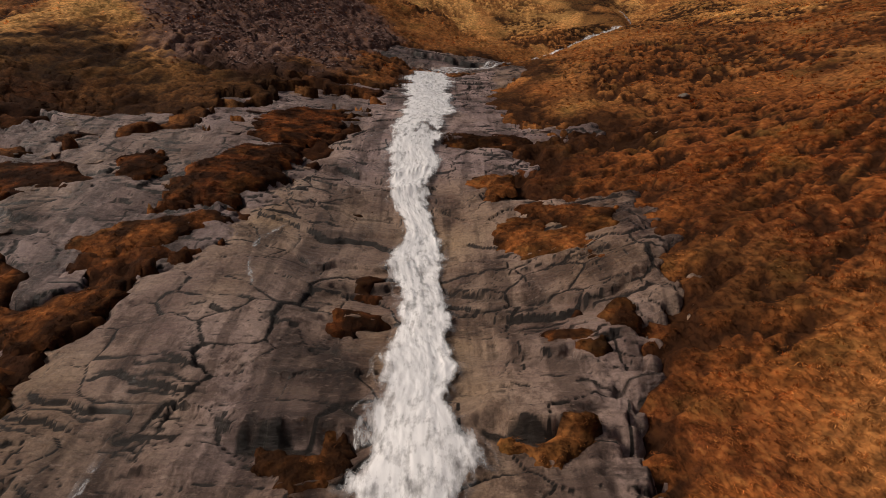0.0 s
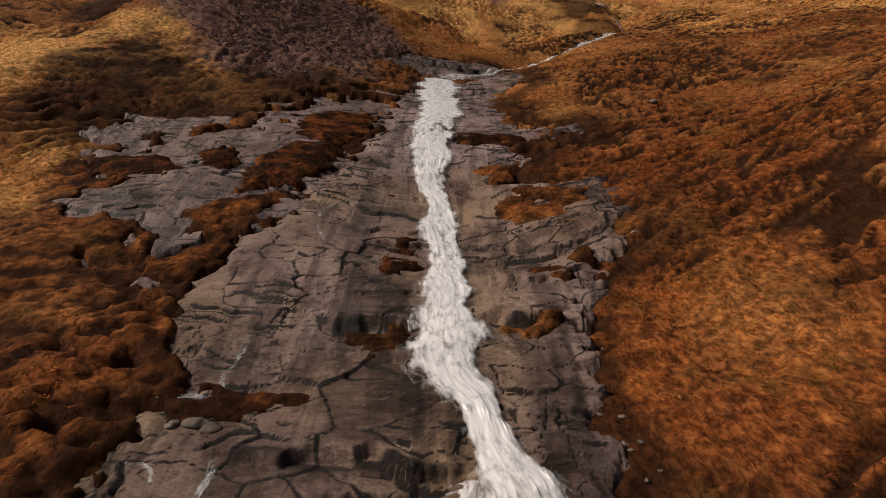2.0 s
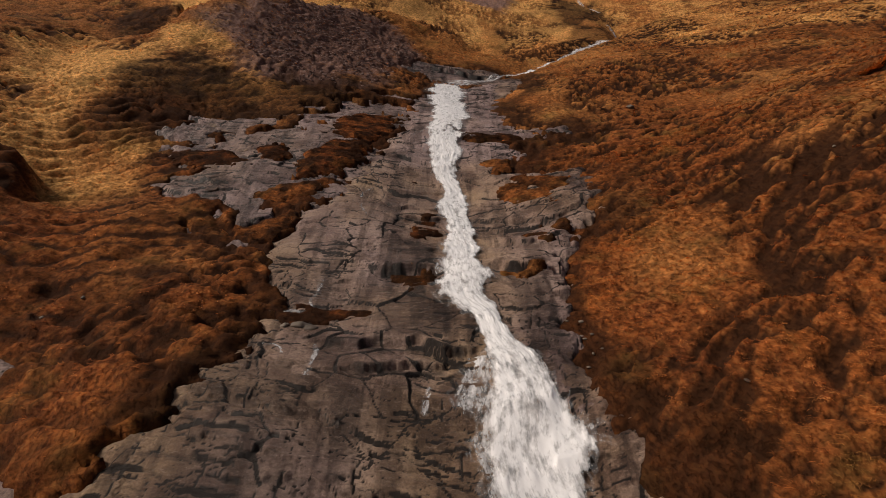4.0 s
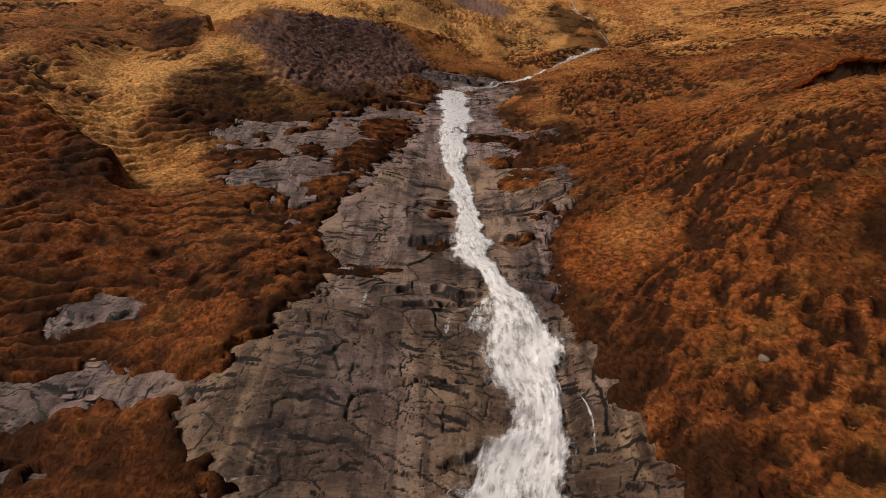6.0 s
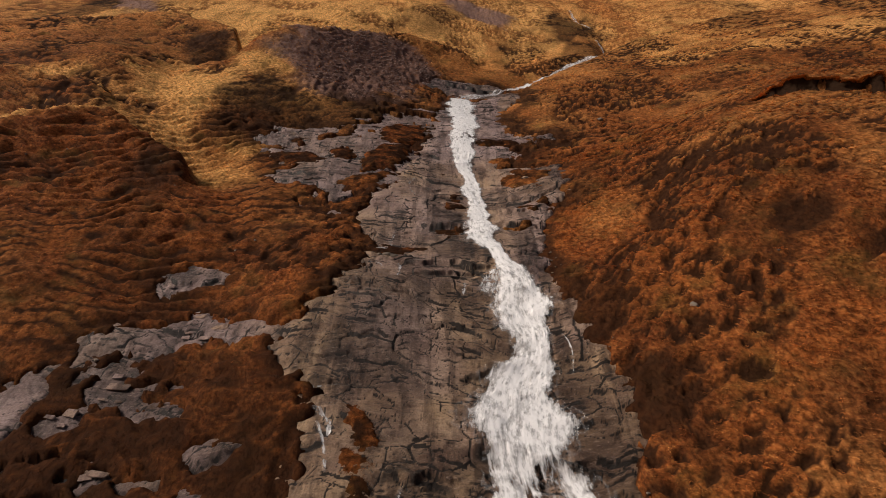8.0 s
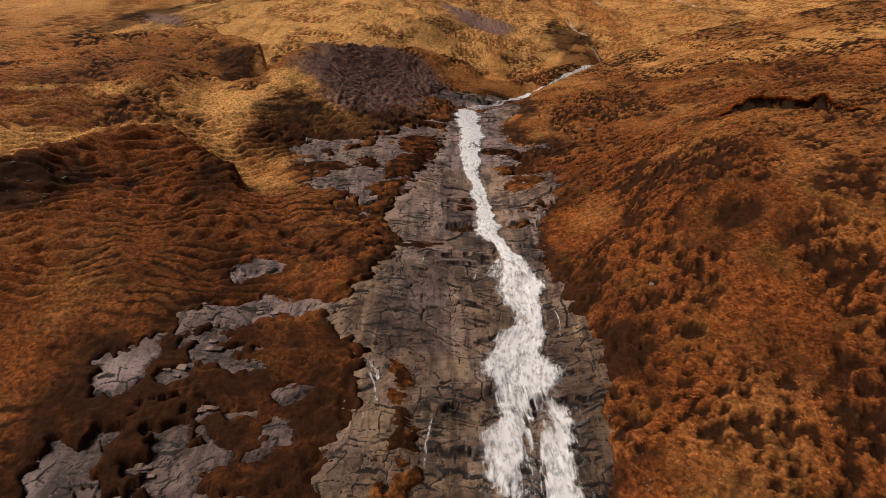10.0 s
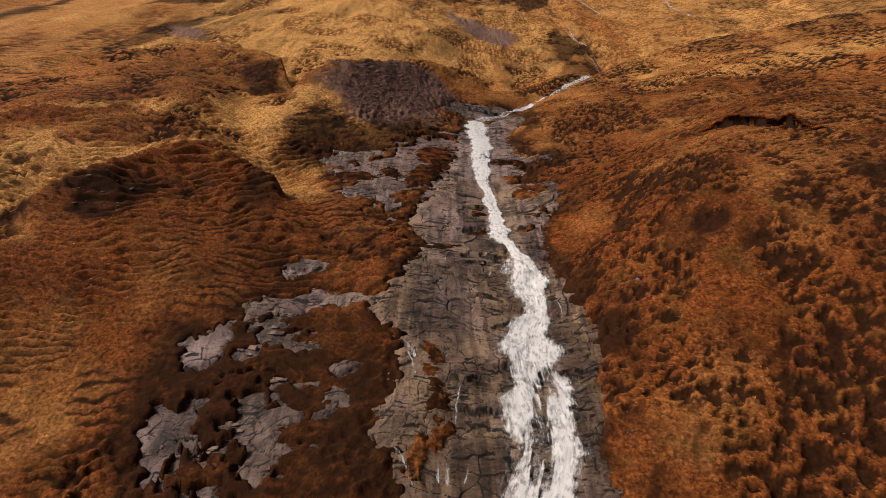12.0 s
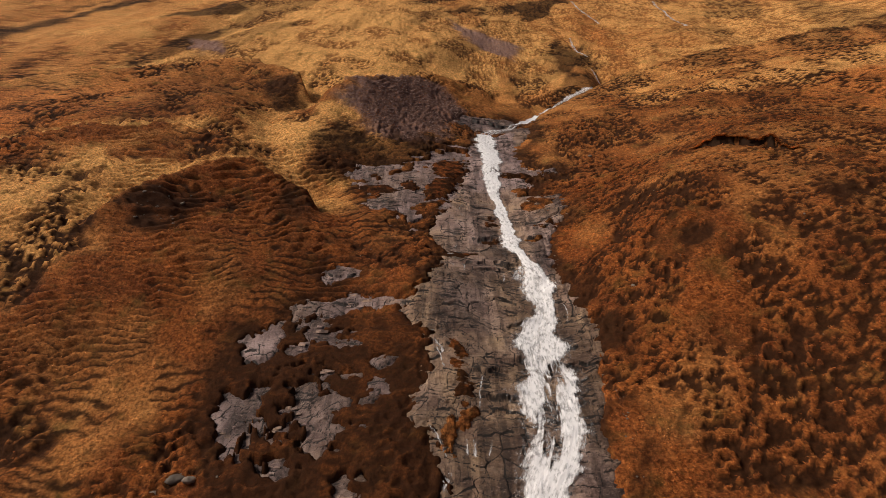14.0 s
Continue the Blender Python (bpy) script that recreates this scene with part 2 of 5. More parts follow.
# Outlines of the bare rock on the plan: name, label, how grey, how ragged, grid, outline.
OUTCROPS = [
    ("rock_slab", "wet brown-grey bedded rock slab under the waterfall", 0.25, 0.55, 0.04, [
        (-1.8, 33.6), (-3.2, 28.8), (-3.3, 21.4), (-4.1, 19.7), (-4.4, 17.9), (-4.7, 15.9), (-5.2, 14.4), (-5.6, 13.0),
        (-6.2, 12.1), (-6.8, 10.3), (-7.0, 9.2), (-6.8, 8.2), (-6.2, 7.2), (-5.9, 5.9), (-5.6, 4.7), (-5.6, 3.3), (-3.3, 2.5),
        (-0.6, 2.3), (1.5, 2.1), (2.5, 2.1), (2.2, 4.1), (2.2, 5.2), (2.3, 6.5), (2.6, 7.8), (2.8, 8.9), (3.4, 9.5), (3.8, 10.2),
        (4.3, 11.0), (4.9, 13.3), (4.7, 15.1), (2.4, 16.1), (1.3, 16.5), (1.4, 17.7), (2.9, 18.9), (2.4, 20.2), (4.1, 21.0),
        (2.8, 22.5), (2.6, 25.2), (2.2, 27.7), (3.7, 38.1)]),
    ("rock_cliff", "steep tan and grey bedded rock face with dark streaks", 0.1, 0.45, 0.042, [
        (-5.4, 4.9), (-6.2, 2.8), (-7.1, 2.0), (-7.5, 1.2), (-7.9, 0.4), (-8.4, -0.3), (-8.6, -1.1), (-8.5, -2.0), (-7.8, -2.3),
        (-7.3, -3.1), (-6.8, -3.9), (-6.5, -6.0), (-7.3, -7.9), (-7.3, -9.4), (-6.3, -9.8), (-5.9, -10.9), (-5.7, -12.5),
        (-5.7, -16.0), (2.6, -16.0), (3.1, -9.8), (3.6, -7.1), (3.9, -4.7), (3.8, -2.5), (2.9, 1.3), (2.4, 2.7), (2.1, 4.5)]),
    ("rock_outcrop", "cool grey broken rock outcrop among turf", 0.95, 1.7, 0.055, [
        (-4.0, 31.7), (-6.0, 29.7), (-7.6, 30.6), (-8.7, 28.6), (-10.0, 23.5), (-11.9, 22.0), (-13.7, 21.5), (-15.3, 19.6),
        (-13.6, 16.8), (-12.6, 14.3), (-11.6, 12.2), (-10.5, 11.3), (-9.6, 11.0), (-8.3, 11.0), (-7.7, 11.3), (-6.8, 11.6),
        (-5.6, 12.4), (-5.0, 13.9), (-4.3, 16.5), (-4.2, 19.9), (-3.2, 21.9), (-2.6, 27.1)]),
    ("rock_outcrop", "long grey rock band at the top of a mossy bluff", 0.9, 0.35, 0.05, [
        (-8.2, -0.3), (-9.5, 0.5), (-11.9, 1.3), (-13.2, 1.0), (-14.6, 0.7), (-15.5, 0.3), (-16.2, -0.4), (-16.6, -0.6),
        (-16.0, -1.4), (-15.2, -1.1), (-14.2, -1.2), (-13.4, -1.0), (-12.4, -0.4), (-11.0, -0.6), (-9.3, -1.0), (-8.3, -0.9)]),
    ("rock_outcrop", "small pale grey outcrop in brown turf", 1.0, 0.5, 0.05, [
        (-15.2, 3.3), (-14.6, 3.8), (-13.0, 4.3), (-12.4, 3.9), (-13.0, 3.3), (-13.8, 2.8), (-14.4, 2.2)]),
    ("rock_outcrop", "ragged grey rock showing through bluff turf", 0.95, 0.7, 0.05, [
        (-15.9, -1.6), (-14.4, -1.2), (-12.2, -1.9), (-11.3, -2.5), (-12.4, -2.6), (-11.5, -3.4), (-10.4, -4.0), (-11.3, -4.0),
        (-12.7, -3.5), (-13.7, -3.3), (-14.7, -3.3)]),
    ("rock_outcrop", "smooth grey rock shoulder with a dark overhang", 0.9, 0.2, 0.05, [
        (-19.1, -3.1), (-17.6, -2.2), (-16.5, -1.4), (-16.2, -3.6), (-16.5, -4.9), (-18.1, -4.7), (-18.8, -3.9)]),
    ("rock_outcrop", "narrow grey rock wedge in a gully", 1.0, 0.3, 0.05, [
        (-19.2, -7.9), (-19.0, -7.1), (-18.5, -6.3), (-17.4, -6.5), (-17.0, -8.0), (-16.7, -9.1), (-17.1, -9.8), (-17.3, -10.5),
        (-18.2, -9.4)]),
    ("rock_outcrop", "low bedded rock ledge at the head of the fall", 0.5, 0.5, 0.07, [
        (-3.2, 42.5), (3.3, 43.9), (3.6, 39.6), (5.9, 39.5), (4.1, 31.8), (2.0, 31.2), (2.6, 37.4), (-0.3, 38.0), (-4.8, 38.7)]),
    ("rock_outcrop", "thin grey rock strip beside the slab", 0.8, 0.3, 0.05, [
        (2.3, 22.2), (4.3, 21.9), (5.6, 22.3), (5.5, 21.5), (3.0, 21.0)]),
]
OUTCROPS.append(("rock_outcrop", "grey rock breaking through dark moss on the bluff", 0.45, 2.4, 0.06, [
    (-18.6, -4.6), (-16.0, -2.4), (-11.0, -3.0), (-8.2, -3.2), (-7.6, -6.0), (-7.8, -9.5), (-7.0, -14.0), (-17.0, -14.0), (-18.2, -9.0)]))
# Dark wet stains on the rock.
WET = [
    [(-3.1, 10.5), (-2.2, 10.7), (-1.2, 9.4), (-1.3, 8.2), (-2.9, 8.2)], [(-6.5, -0.4), (-5.9, -0.1), (-5.3, -1.9), (-5.7, -2.7), (-6.3, -2.2)],
    [(-5.7, -0.1), (-5.1, -0.1), (-4.5, -1.6), (-3.6, -1.9), (-3.5, -3.0), (-4.9, -3.1), (-5.3, -1.9)],
    [(2.2, -0.4), (3.1, -1.0), (3.4, -3.7), (3.4, -16), (1.9, -16), (1.7, -2.7)], [(-4.0, -9.7), (-1.3, -8.9), (-1.8, -16), (-4.0, -16)],
    [(-3.4, 6.2), (-2.2, 4.4), (-0.8, 4.6), (-0.7, 6.6), (-1.8, 7.0)], [(1.0, 7.5), (2.2, 7.3), (2.2, 4.2), (1.2, 3.6), (0.9, 5.8)],
]


def wet_share(x, y):
    out = np.zeros(np.shape(x))
    for poly in WET:
        out = np.maximum(out, step(-0.12, 0.12, inside(poly, x, y, 2.0) + 0.22 * fbm(x * 1.8, y * 0.5, 441, 4)))
    return out


# Small bare patches on the bluff: centre and half sizes.
for bx, by, sx, sy in ((-14.7, -7.9, 0.6, 0.4), (-14.9, -9.2, 0.8, 0.6), (-12.6, -8.5, 0.6, 0.4), (-12.5, -10.1, 0.7, 0.6),
                       (-14.5, -11.0, 0.9, 1.0), (-9.7, -6.9, 0.6, 0.6), (-9.5, -5.2, 0.7, 0.5), (-10.8, -12.5, 0.6, 0.8),
                       (-15.0, -2.0, 1.2, 0.5), (-15.4, -3.6, 0.9, 0.35), (-12.9, -5.6, 0.7, 0.3), (-16.6, -6.3, 0.6, 0.5)):
    OUTCROPS.append(("rock_outcrop", "small grey rock knob poking out of moss", 1.0, 0.45, 0.06, [
        (bx + sx * math.cos(a), by + sy * math.sin(a)) for a in (0.2, 0.9, 1.8, 2.5, 3.3, 4.1, 4.9, 5.7)]))


def bare(k, x, y):
    """How far inside the bare rock of one outcrop, with its ragged edge."""
    name, label, grey, ragged, grid, poly = OUTCROPS[k]
    out = inside(poly, x, y, 3.0)
    pick = out > -2.999
    px, py = x[pick], y[pick]
    out[pick] += ragged * 0.75 * fbm(px * 0.8 + k, py * 1.4, 101 + k, 5) + 0.3 * fbm(px * 2.2, py * 3.4, 131, 4)
    if ragged > 2:
        out[pick] -= 3.6 * step(-0.95, -0.6, fbm(px * 0.55 + 0.1 * py, py * 0.4, 155, 5))
    elif ragged > 1:
        out[pick] -= 1.8 * step(0.02, 0.35, fbm(px * 0.42, py * 0.8, 151, 5))
    return out


def bare_all(x, y):
    out = np.full(np.shape(x), -6.0)
    for k in range(len(OUTCROPS)):
        lo, hi = np.min(OUTCROPS[k][5], 0) - 3, np.max(OUTCROPS[k][5], 0) + 3
        pick = (x > lo[0]) & (x < hi[0]) & (y > lo[1]) & (y < hi[1])
        if pick.any():
            out[pick] = np.maximum(out[pick], bare(k, x[pick], y[pick]))
    return out


# ---- plant cover on the plan ----
GOLD = [
    [(-60, 8), (-46.4, 13.3), (-39.7, 15.0), (-33.6, 17.9), (-25.8, 17.9), (-26.5, 15.4), (-30.4, 12.1), (-32.7, 9.8), (-32.0, 6.3), (-32.2, 3.1), (-34.8, 0.7), (-36.4, -1.5), (-60, -6)],
    [(-55.9, 42.1), (-53.6, 56.7), (-33.7, 55.2), (-27.9, 49.8), (-22.5, 36.8), (-20.4, 41.6), (-13.5, 52.0), (1.3, 62.2), (4.8, 73.7), (-0.4, 94.4), (-18.4, 125), (-54.8, 120), (-51.0, 82.8), (-49.5, 64.8), (-60.5, 57.5)],
    [(-30.4, 30.7), (-26.1, 28.8), (-22.7, 31.1), (-19.7, 33.7), (-18.1, 30.4), (-19.8, 25.7), (-20.2, 21.5), (-16.3, 18.2), (-20.9, 18.5), (-24.1, 19.8), (-27.3, 24.4)],
    [(19.9, 48.7), (30.1, 55.7), (39.1, 52.0), (50.4, 53.7), (63.1, 53.5), (54.9, 42.1), (40.0, 38.5), (30.1, 41.1), (19.9, 40.5)],
    [(30, 136), (30, 200), (160, 200), (106, 112), (76, 71), (70, 80), (60, 83), (50.4, 77.8), (36.7, 68.1), (33.4, 80.2), (33.7, 102)],
    [(4.0, 126.4), (16.6, 96.7), (16.3, 68.9), (8.2, 62.4), (5.0, 70.5), (3.3, 92.4)],
]
AMBER = [
    [(-34.7, -2.8), (-27.7, -2.3), (-22.4, -3.3), (-21.8, -7.2), (-25.2, -9.8), (-29.6, -10)],
    [(5.9, -8.4), (9.1, -6.7), (10.6, -7.7), (9, -9.8), (6.8, -11.7), (5.4, -10.9)],
    [(4.8, 6.0), (6.5, 5.0), (7.2, 9.0), (5.5, 10.5)],
    [(5.0, 24.0), (9.0, 26.0), (7.0, 38.0), (4.5, 33.0)],
    [(19.6, 32.9), (27.3, 34.8), (35.8, 31.1), (42.5, 25.5), (36.8, 17.8), (30.4, 21.9), (24.2, 27.7)],
    [(-44.2, 14.6), (-41.7, 18.4), (-38.7, 21.4), (-35.4, 23.1), (-29.4, 23.4), (-25.3, 20.0), (-25.5, 18.9), (-29.4, 21.6), (-34.7, 21.6), (-38.2, 19.3), (-40.7, 16.7), (-42.7, 13.2)],
    [(-18.8, 28.8), (-15.8, 30.5), (-12.2, 28.3), (-12.6, 25.4), (-16.4, 26.0)],
]
DARK = [
    [(-32.1, 7.4), (-31.4, 10), (-26.9, 11), (-26.3, 6.1), (-27.8, 4.6), (-30.3, 5.2)],
    [(-20.9, 14.1), (-19.1, 15.7), (-17.2, 11.7), (-17.9, 8.5), (-20.2, 10.8)],
    [(13, 9.7), (15, 5.7), (13.5, 0.8), (11.6, -1.4), (9.4, -0.3), (10.2, 3.6)],
    [(20.8, 1.7), (23.3, 1.9), (22, 0.6), (20.3, 0.3)],
    [(-20.1, -4.6), (-19, -1.5), (-14.7, -0.2), (-7.6, -1.5), (-6, -5.5), (-6.3, -9.8), (-5.7, -16), (-17.7, -16), (-19, -8.5)],
    [(-33.1, 49.9), (-28.7, 49.8), (-23.9, 36.4), (-25, 32), (-28.3, 36.4)],
    [(-19.5, 20), (-20.5, 25), (-18.5, 29), (-13, 27.5), (-10, 31), (-5, 33), (-4.5, 26), (-9, 23.5), (-13, 21.5), (-16, 19)],
]
SCREE = [
    [(-19.5, 36.2), (-17.1, 40.7), (-13.0, 47.5), (-5.6, 50.5), (-3.2, 44), (-5.5, 34), (-8.6, 30.0), (-12.2, 29.0), (-15.8, 30.9), (-18.1, 32.7)],
    [(-54.4, 74.1), (-47.5, 72.1), (-44.8, 64.4), (-51, 66.5)],
    [(-4.2, 96.4), (9.4, 86.9), (8, 75.4), (1.3, 78.9), (-3.1, 87.6)],
]


def cover(polys, x, y, soft, seed):
    near = np.full(np.shape(x), -9.0)
    for poly in polys:
        near = np.maximum(near, inside(poly, x, y, 9.0))
    out = np.zeros(np.shape(x))
    pick = near > -8.99
    out[pick] = step(-soft, soft, near[pick] + soft * 1.1 * fbm(x[pick] * 0.35, y[pick] * 0.35, seed, 4))
    return out


def tussocks(x, y):
    """Distance from the middle of a hollow, and its number; the grass stands in a net between the hollows."""
    wx, wy = x + 0.3 * fbm(x * 0.5, y * 0.5, 301, 2), y + 0.3 * fbm(x * 0.5, y * 0.5, 303, 2)
    near, gap, number, ox, oy = cells(wx / 0.80, wy / 0.50, 307)
    dense = 0.05 + 0.05 * step(6, 9, x) * step(15, 12, x) * step(14, 4, y) + 0.22 * fbm(x * 0.3, y * 0.3, 343, 2) + 0.25 * step(-1.0, 1.0, inside(DARK[2], x, y, 3.0))
    near = near + 0.42 * fbm(x * 2.6, y * 3.6, 345, 3) + 0.20 + 0.10 * step(12, 17, x) - 0.42 * number - dense
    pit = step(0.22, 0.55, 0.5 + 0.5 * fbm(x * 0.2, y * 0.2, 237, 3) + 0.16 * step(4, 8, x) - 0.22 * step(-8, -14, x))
    return near, pit, number, wx, wy


def plants(x, y, rock):
    """Shares of pale grass, of dark heath with painted shade, and of scree at a place."""
    band = cover(GOLD, x, y, 1.6, 201)
    far = step(45, 75, y)
    lee = np.zeros(np.shape(x))
    for line, reach, share in ((BROWS[0][0], 6.0, 1.0), (BROWS[1][0], 5.0, 0.8), (BROWS[2][0], 9.0, 0.9)):
        s_, w_ = along(line, x, y)
        s_ = s_ + 0.7 * fbm(x * 0.5, y * 0.5, 251, 4)
        ends = step(0.0, 0.1, w_) * step(1.0, 0.8, w_)
        band = band * (1 - 0.85 * (line is not BROWS[1][0]) * ends * step(0.3, -0.2, s_) * step(-7, -4, s_))
        lee = np.maximum(lee, share * ends * step(-0.1, 0.5, s_) * step(reach, 0.4 * reach, s_))
    s_, w_ = along(BROWS[4][0], x, y)
    band = band * (1 - 0.75 * step(0.5, -0.5, s_) * step(-26, -16, s_) * step(-0.25, 0.25, fbm(x * 0.10 - y * 0.10, x * 0.03 + y * 0.14, 255, 4)))
    s_ = along(GULLIES[0][0], x, y)[0] + 0.8 * fbm(x * 0.5, y * 0.5, 253, 4)
    band = np.clip(np.maximum(np.maximum(band, lee), 0.8 * np.exp(-(s_ / 2.4) ** 2) * step(17, 22, y)), 0, 1)
    gold = np.clip(band + 0.25 * cover(AMBER, x, y, 1.2, 205), 0, 1)
    gold = np.clip(gold + 0.20 * step(14, 40, y) + 0.30 * step(40, 70, y), 0, 1)
    gold = gold * (0.85 + 0.3 * step(-0.45, 0.25, fbm(x * 0.16 + y * 0.05, y * 0.10, 215, 5))) * (1 - 0.3 * step(10, 18, x))
    gold = np.clip(gold + 0.3 * step(0.2, 0.9, fbm(x * 0.12, y * 0.12, 211, 4)) + (0.3 - 0.25 * step(-50, -64, x)) * far * step(-0.3, 0.4, fbm(x * 0.09 + y * 0.03, y * 0.035, 213, 5)), 0, 1)
    dark = np.maximum((cover(DARK[:2] + DARK[3:], x, y, 1.0, 221) + 0.2 * cover(DARK[2:3], x, y, 1.0, 221)) * (0.72 + 0.28 * step(-0.3, 0.3, fbm(x * 0.7, y * 0.9, 223, 4))), np.where(x > 0, step(-3.0, -0.7, rock), step(-2.0, -0.4, rock)) * 0.88 * step(-0.7, 0.1, fbm(x * 0.5, y * 0.5, 225, 3)))
    dark = np.clip(dark + 0.2 * step(0.25, 0.8, fbm(x * 0.3, y * 0.3, 231, 4)) * (1 - gold), 0, 1)
    dark = np.clip(dark + far * (1 - 0.5 * band) * 0.85 * step(0.12, 0.5, fbm(x * 0.12 - y * 0.05, y * 0.04, 235, 5)), 0, 1)
    # Turf is darker in this patch above the bluff.
    darker_turf = cover([[(-20, -1.5), (-19, 6), (-9, 8), (-6, 4), (-6, -1.5)]], x, y, 1.6, 245)
    dark = np.maximum(dark, 0.5 * darker_turf * step(-0.5, 0.2, fbm(x * 0.5, y * 0.7, 247, 4)))
    # Shade of the terrace steps, painted dark along the low side of each.
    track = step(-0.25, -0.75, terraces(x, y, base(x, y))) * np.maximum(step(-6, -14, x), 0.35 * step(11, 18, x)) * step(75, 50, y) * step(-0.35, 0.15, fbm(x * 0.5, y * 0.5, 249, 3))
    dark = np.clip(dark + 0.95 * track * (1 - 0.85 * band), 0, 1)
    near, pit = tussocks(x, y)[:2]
    # Heath and tussock shade, both put into the colour of each hollow.
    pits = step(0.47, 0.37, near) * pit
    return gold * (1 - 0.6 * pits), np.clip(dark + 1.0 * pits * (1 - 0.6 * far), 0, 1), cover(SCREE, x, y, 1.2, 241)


# Brows of the hill, their far side to the left of the line: line, rise, its width in front, drop behind, how far the drop runs.
BROWS = [
    ([(-36.0, 3.5), (-32.6, 7.4), (-32.0, 9.4), (-30.0, 12.4), (-26.4, 15.4), (-24.2, 16.8), (-21.1, 15.1), (-18.3, 13.2), (-16.7, 9.4)], 1.1, 2.6, 0.9, 4.0),
    ([(-56.0, 16.0), (-50.0, 18.1), (-43.9, 21.6), (-35.4, 23.1), (-29.0, 22.1), (-25.9, 19.2)], 0.7, 1.8, 0.7, 3.0),
    ([(-80.0, 34.0), (-64.2, 41.5), (-49.1, 52.0), (-35.6, 55.2), (-28.8, 50.2), (-25.2, 42.5)], 0.9, 3.0, 3.4, 6.0),
    ([(-22.8, 31.5), (-19.6, 37.2), (-14.2, 45.4), (-6.5, 52.8), (-0.8, 54.2), (2.0, 50.5)], 1.1, 3.5, 4.2, 8.0),
    ([(19.0, 60.6), (25.4, 60.4), (33.0, 62.6), (43.0, 65.6), (52.0, 67.0), (62.0, 69.5), (76.0, 70.5), (100.0, 74.0)], 0.7, 5.0, 6.5, 14.0),
]
# Gullies: line, depth, half width.
GULLIES = [
    ([(-21.0, 56.0), (-24.0, 44.0), (-26.6, 37.0), (-27.0, 29.5), (-24.0, 21.8), (-20.0, 18.0), (-16.8, 14.5)], 0.9, 2.2),
    ([(2.0, 38.5), (7.2, 47.6), (10.0, 51.5), (13.8, 56.0), (17.8, 61.0), (22.0, 63.6), (25.0, 68.5), (24.1, 76.0)], 1.0, 1.9),
]


def along(line, x, y):
    """Nearest distance to a line on the plan, positive on its left, and how far along it from 0 to 1."""
    best, side, where = np.full(np.shape(x), 1e9), np.zeros(np.shape(x)), np.zeros(np.shape(x))
    for n, ((ax, ay), (bx, by)) in enumerate(zip(line, line[1:])):
        ex, ey = bx - ax, by - ay
        t = np.clip(((x - ax) * ex + (y - ay) * ey) / (ex * ex + ey * ey), 0, 1)
        far = np.hypot(x - ax - t * ex, y - ay - t * ey)
        near = far < best
        side = np.where(near, np.sign(ex * (y - ay) - ey * (x - ax)), side)
        where = np.where(near, (n + t) / (len(line) - 1), where)
        best = np.where(near, far, best)
    return best * side, where


def brows(x, y):
    out = np.zeros(np.shape(x))
    for line, rise, front, drop, run in BROWS:
        s, w = along(line, x, y)
        ends = step(0.0, 0.14, w) * step(1.0, 0.86, w)
        s = s + 0.9 * fbm(x * 0.35, y * 0.35, 811, 4)
        ahead = np.exp(-(np.minimum(s, 0) / front) ** 2) * (s < 0) + (s >= 0) * np.exp(-(s / 0.9) ** 2)
        behind = step(0.0, 1.4, s) * np.exp(-np.maximum(s - 1.4, 0) / run)
        out += ends * (rise * ahead - drop * behind)
    for line, deep, half in GULLIES:
        s, w = along(line, x, y)
        out -= deep * np.exp(-(s / half) ** 2) * step(0.0, 0.15, w) * step(1.0, 0.9, w)
    return out


SCAR = [(18.0, 16.2, 24.6, 11.0, 1.6)]


def terraces(x, y, ground):
    """Sheep tracks along the slope, from -1 in the track to 1 on the tread."""
    return np.sin((ground * 2.5 + 1.3 * fbm(x * 0.2, y * 0.2, 317, 3) + 0.35 * fbm(x * 0.9, y * 0.9, 318, 2)) * 2 * math.pi)


def turf_height(x, y, rock, ground):
    """Hillside with tussocks and sheep terraces; it dips under the bare rock."""
    far = 1 / (1 + np.maximum(y - 40, 0) / 60)
    near, pit, number, wx, wy = tussocks(x, y)
    left = step(-3, -12, x)
    lumps = (0.55 - 0.25 * step(12, 17, x)) * (np.clip(near, 0, 0.52) - 0.52) * pit
    lumps += 0.16 * (0.5 - cells(wx / 0.42, wy / 0.36, 309)[0])
    near, gap, number, ox, oy = cells(wx / 1.7, wy / 1.2, 311)
    lumps += 0.26 * (0.55 - near) * number
    lumps += (0.05 + 0.18 * left) * np.clip(terraces(x, y, ground), -0.6, 0.5) * step(-0.5, 0.5, fbm(x * 0.1, y * 0.1, 319, 2) + 0.3)
    lumps += 0.35 * fbm(x * 0.13, y * 0.13, 323, 3)
    lumps += step(50, 90, y) * (2.2 * fbm(x * 0.045 - y * 0.01, y * 0.015, 327, 4) + 0.5 * fbm(x * 0.3, y * 0.12, 329, 3))
    lumps = lumps * (1 - 0.25 * step(-1.0, 0.5, inside(DARK[4], x, y, 3.0)))
    out = ground + far * lumps + ledges(x, y, SCAR) + brows(x, y) + 0.10
    return out - 0.04 * step(-0.8, -0.1, rock) - 1.4 * step(-0.03, 0.5, rock)


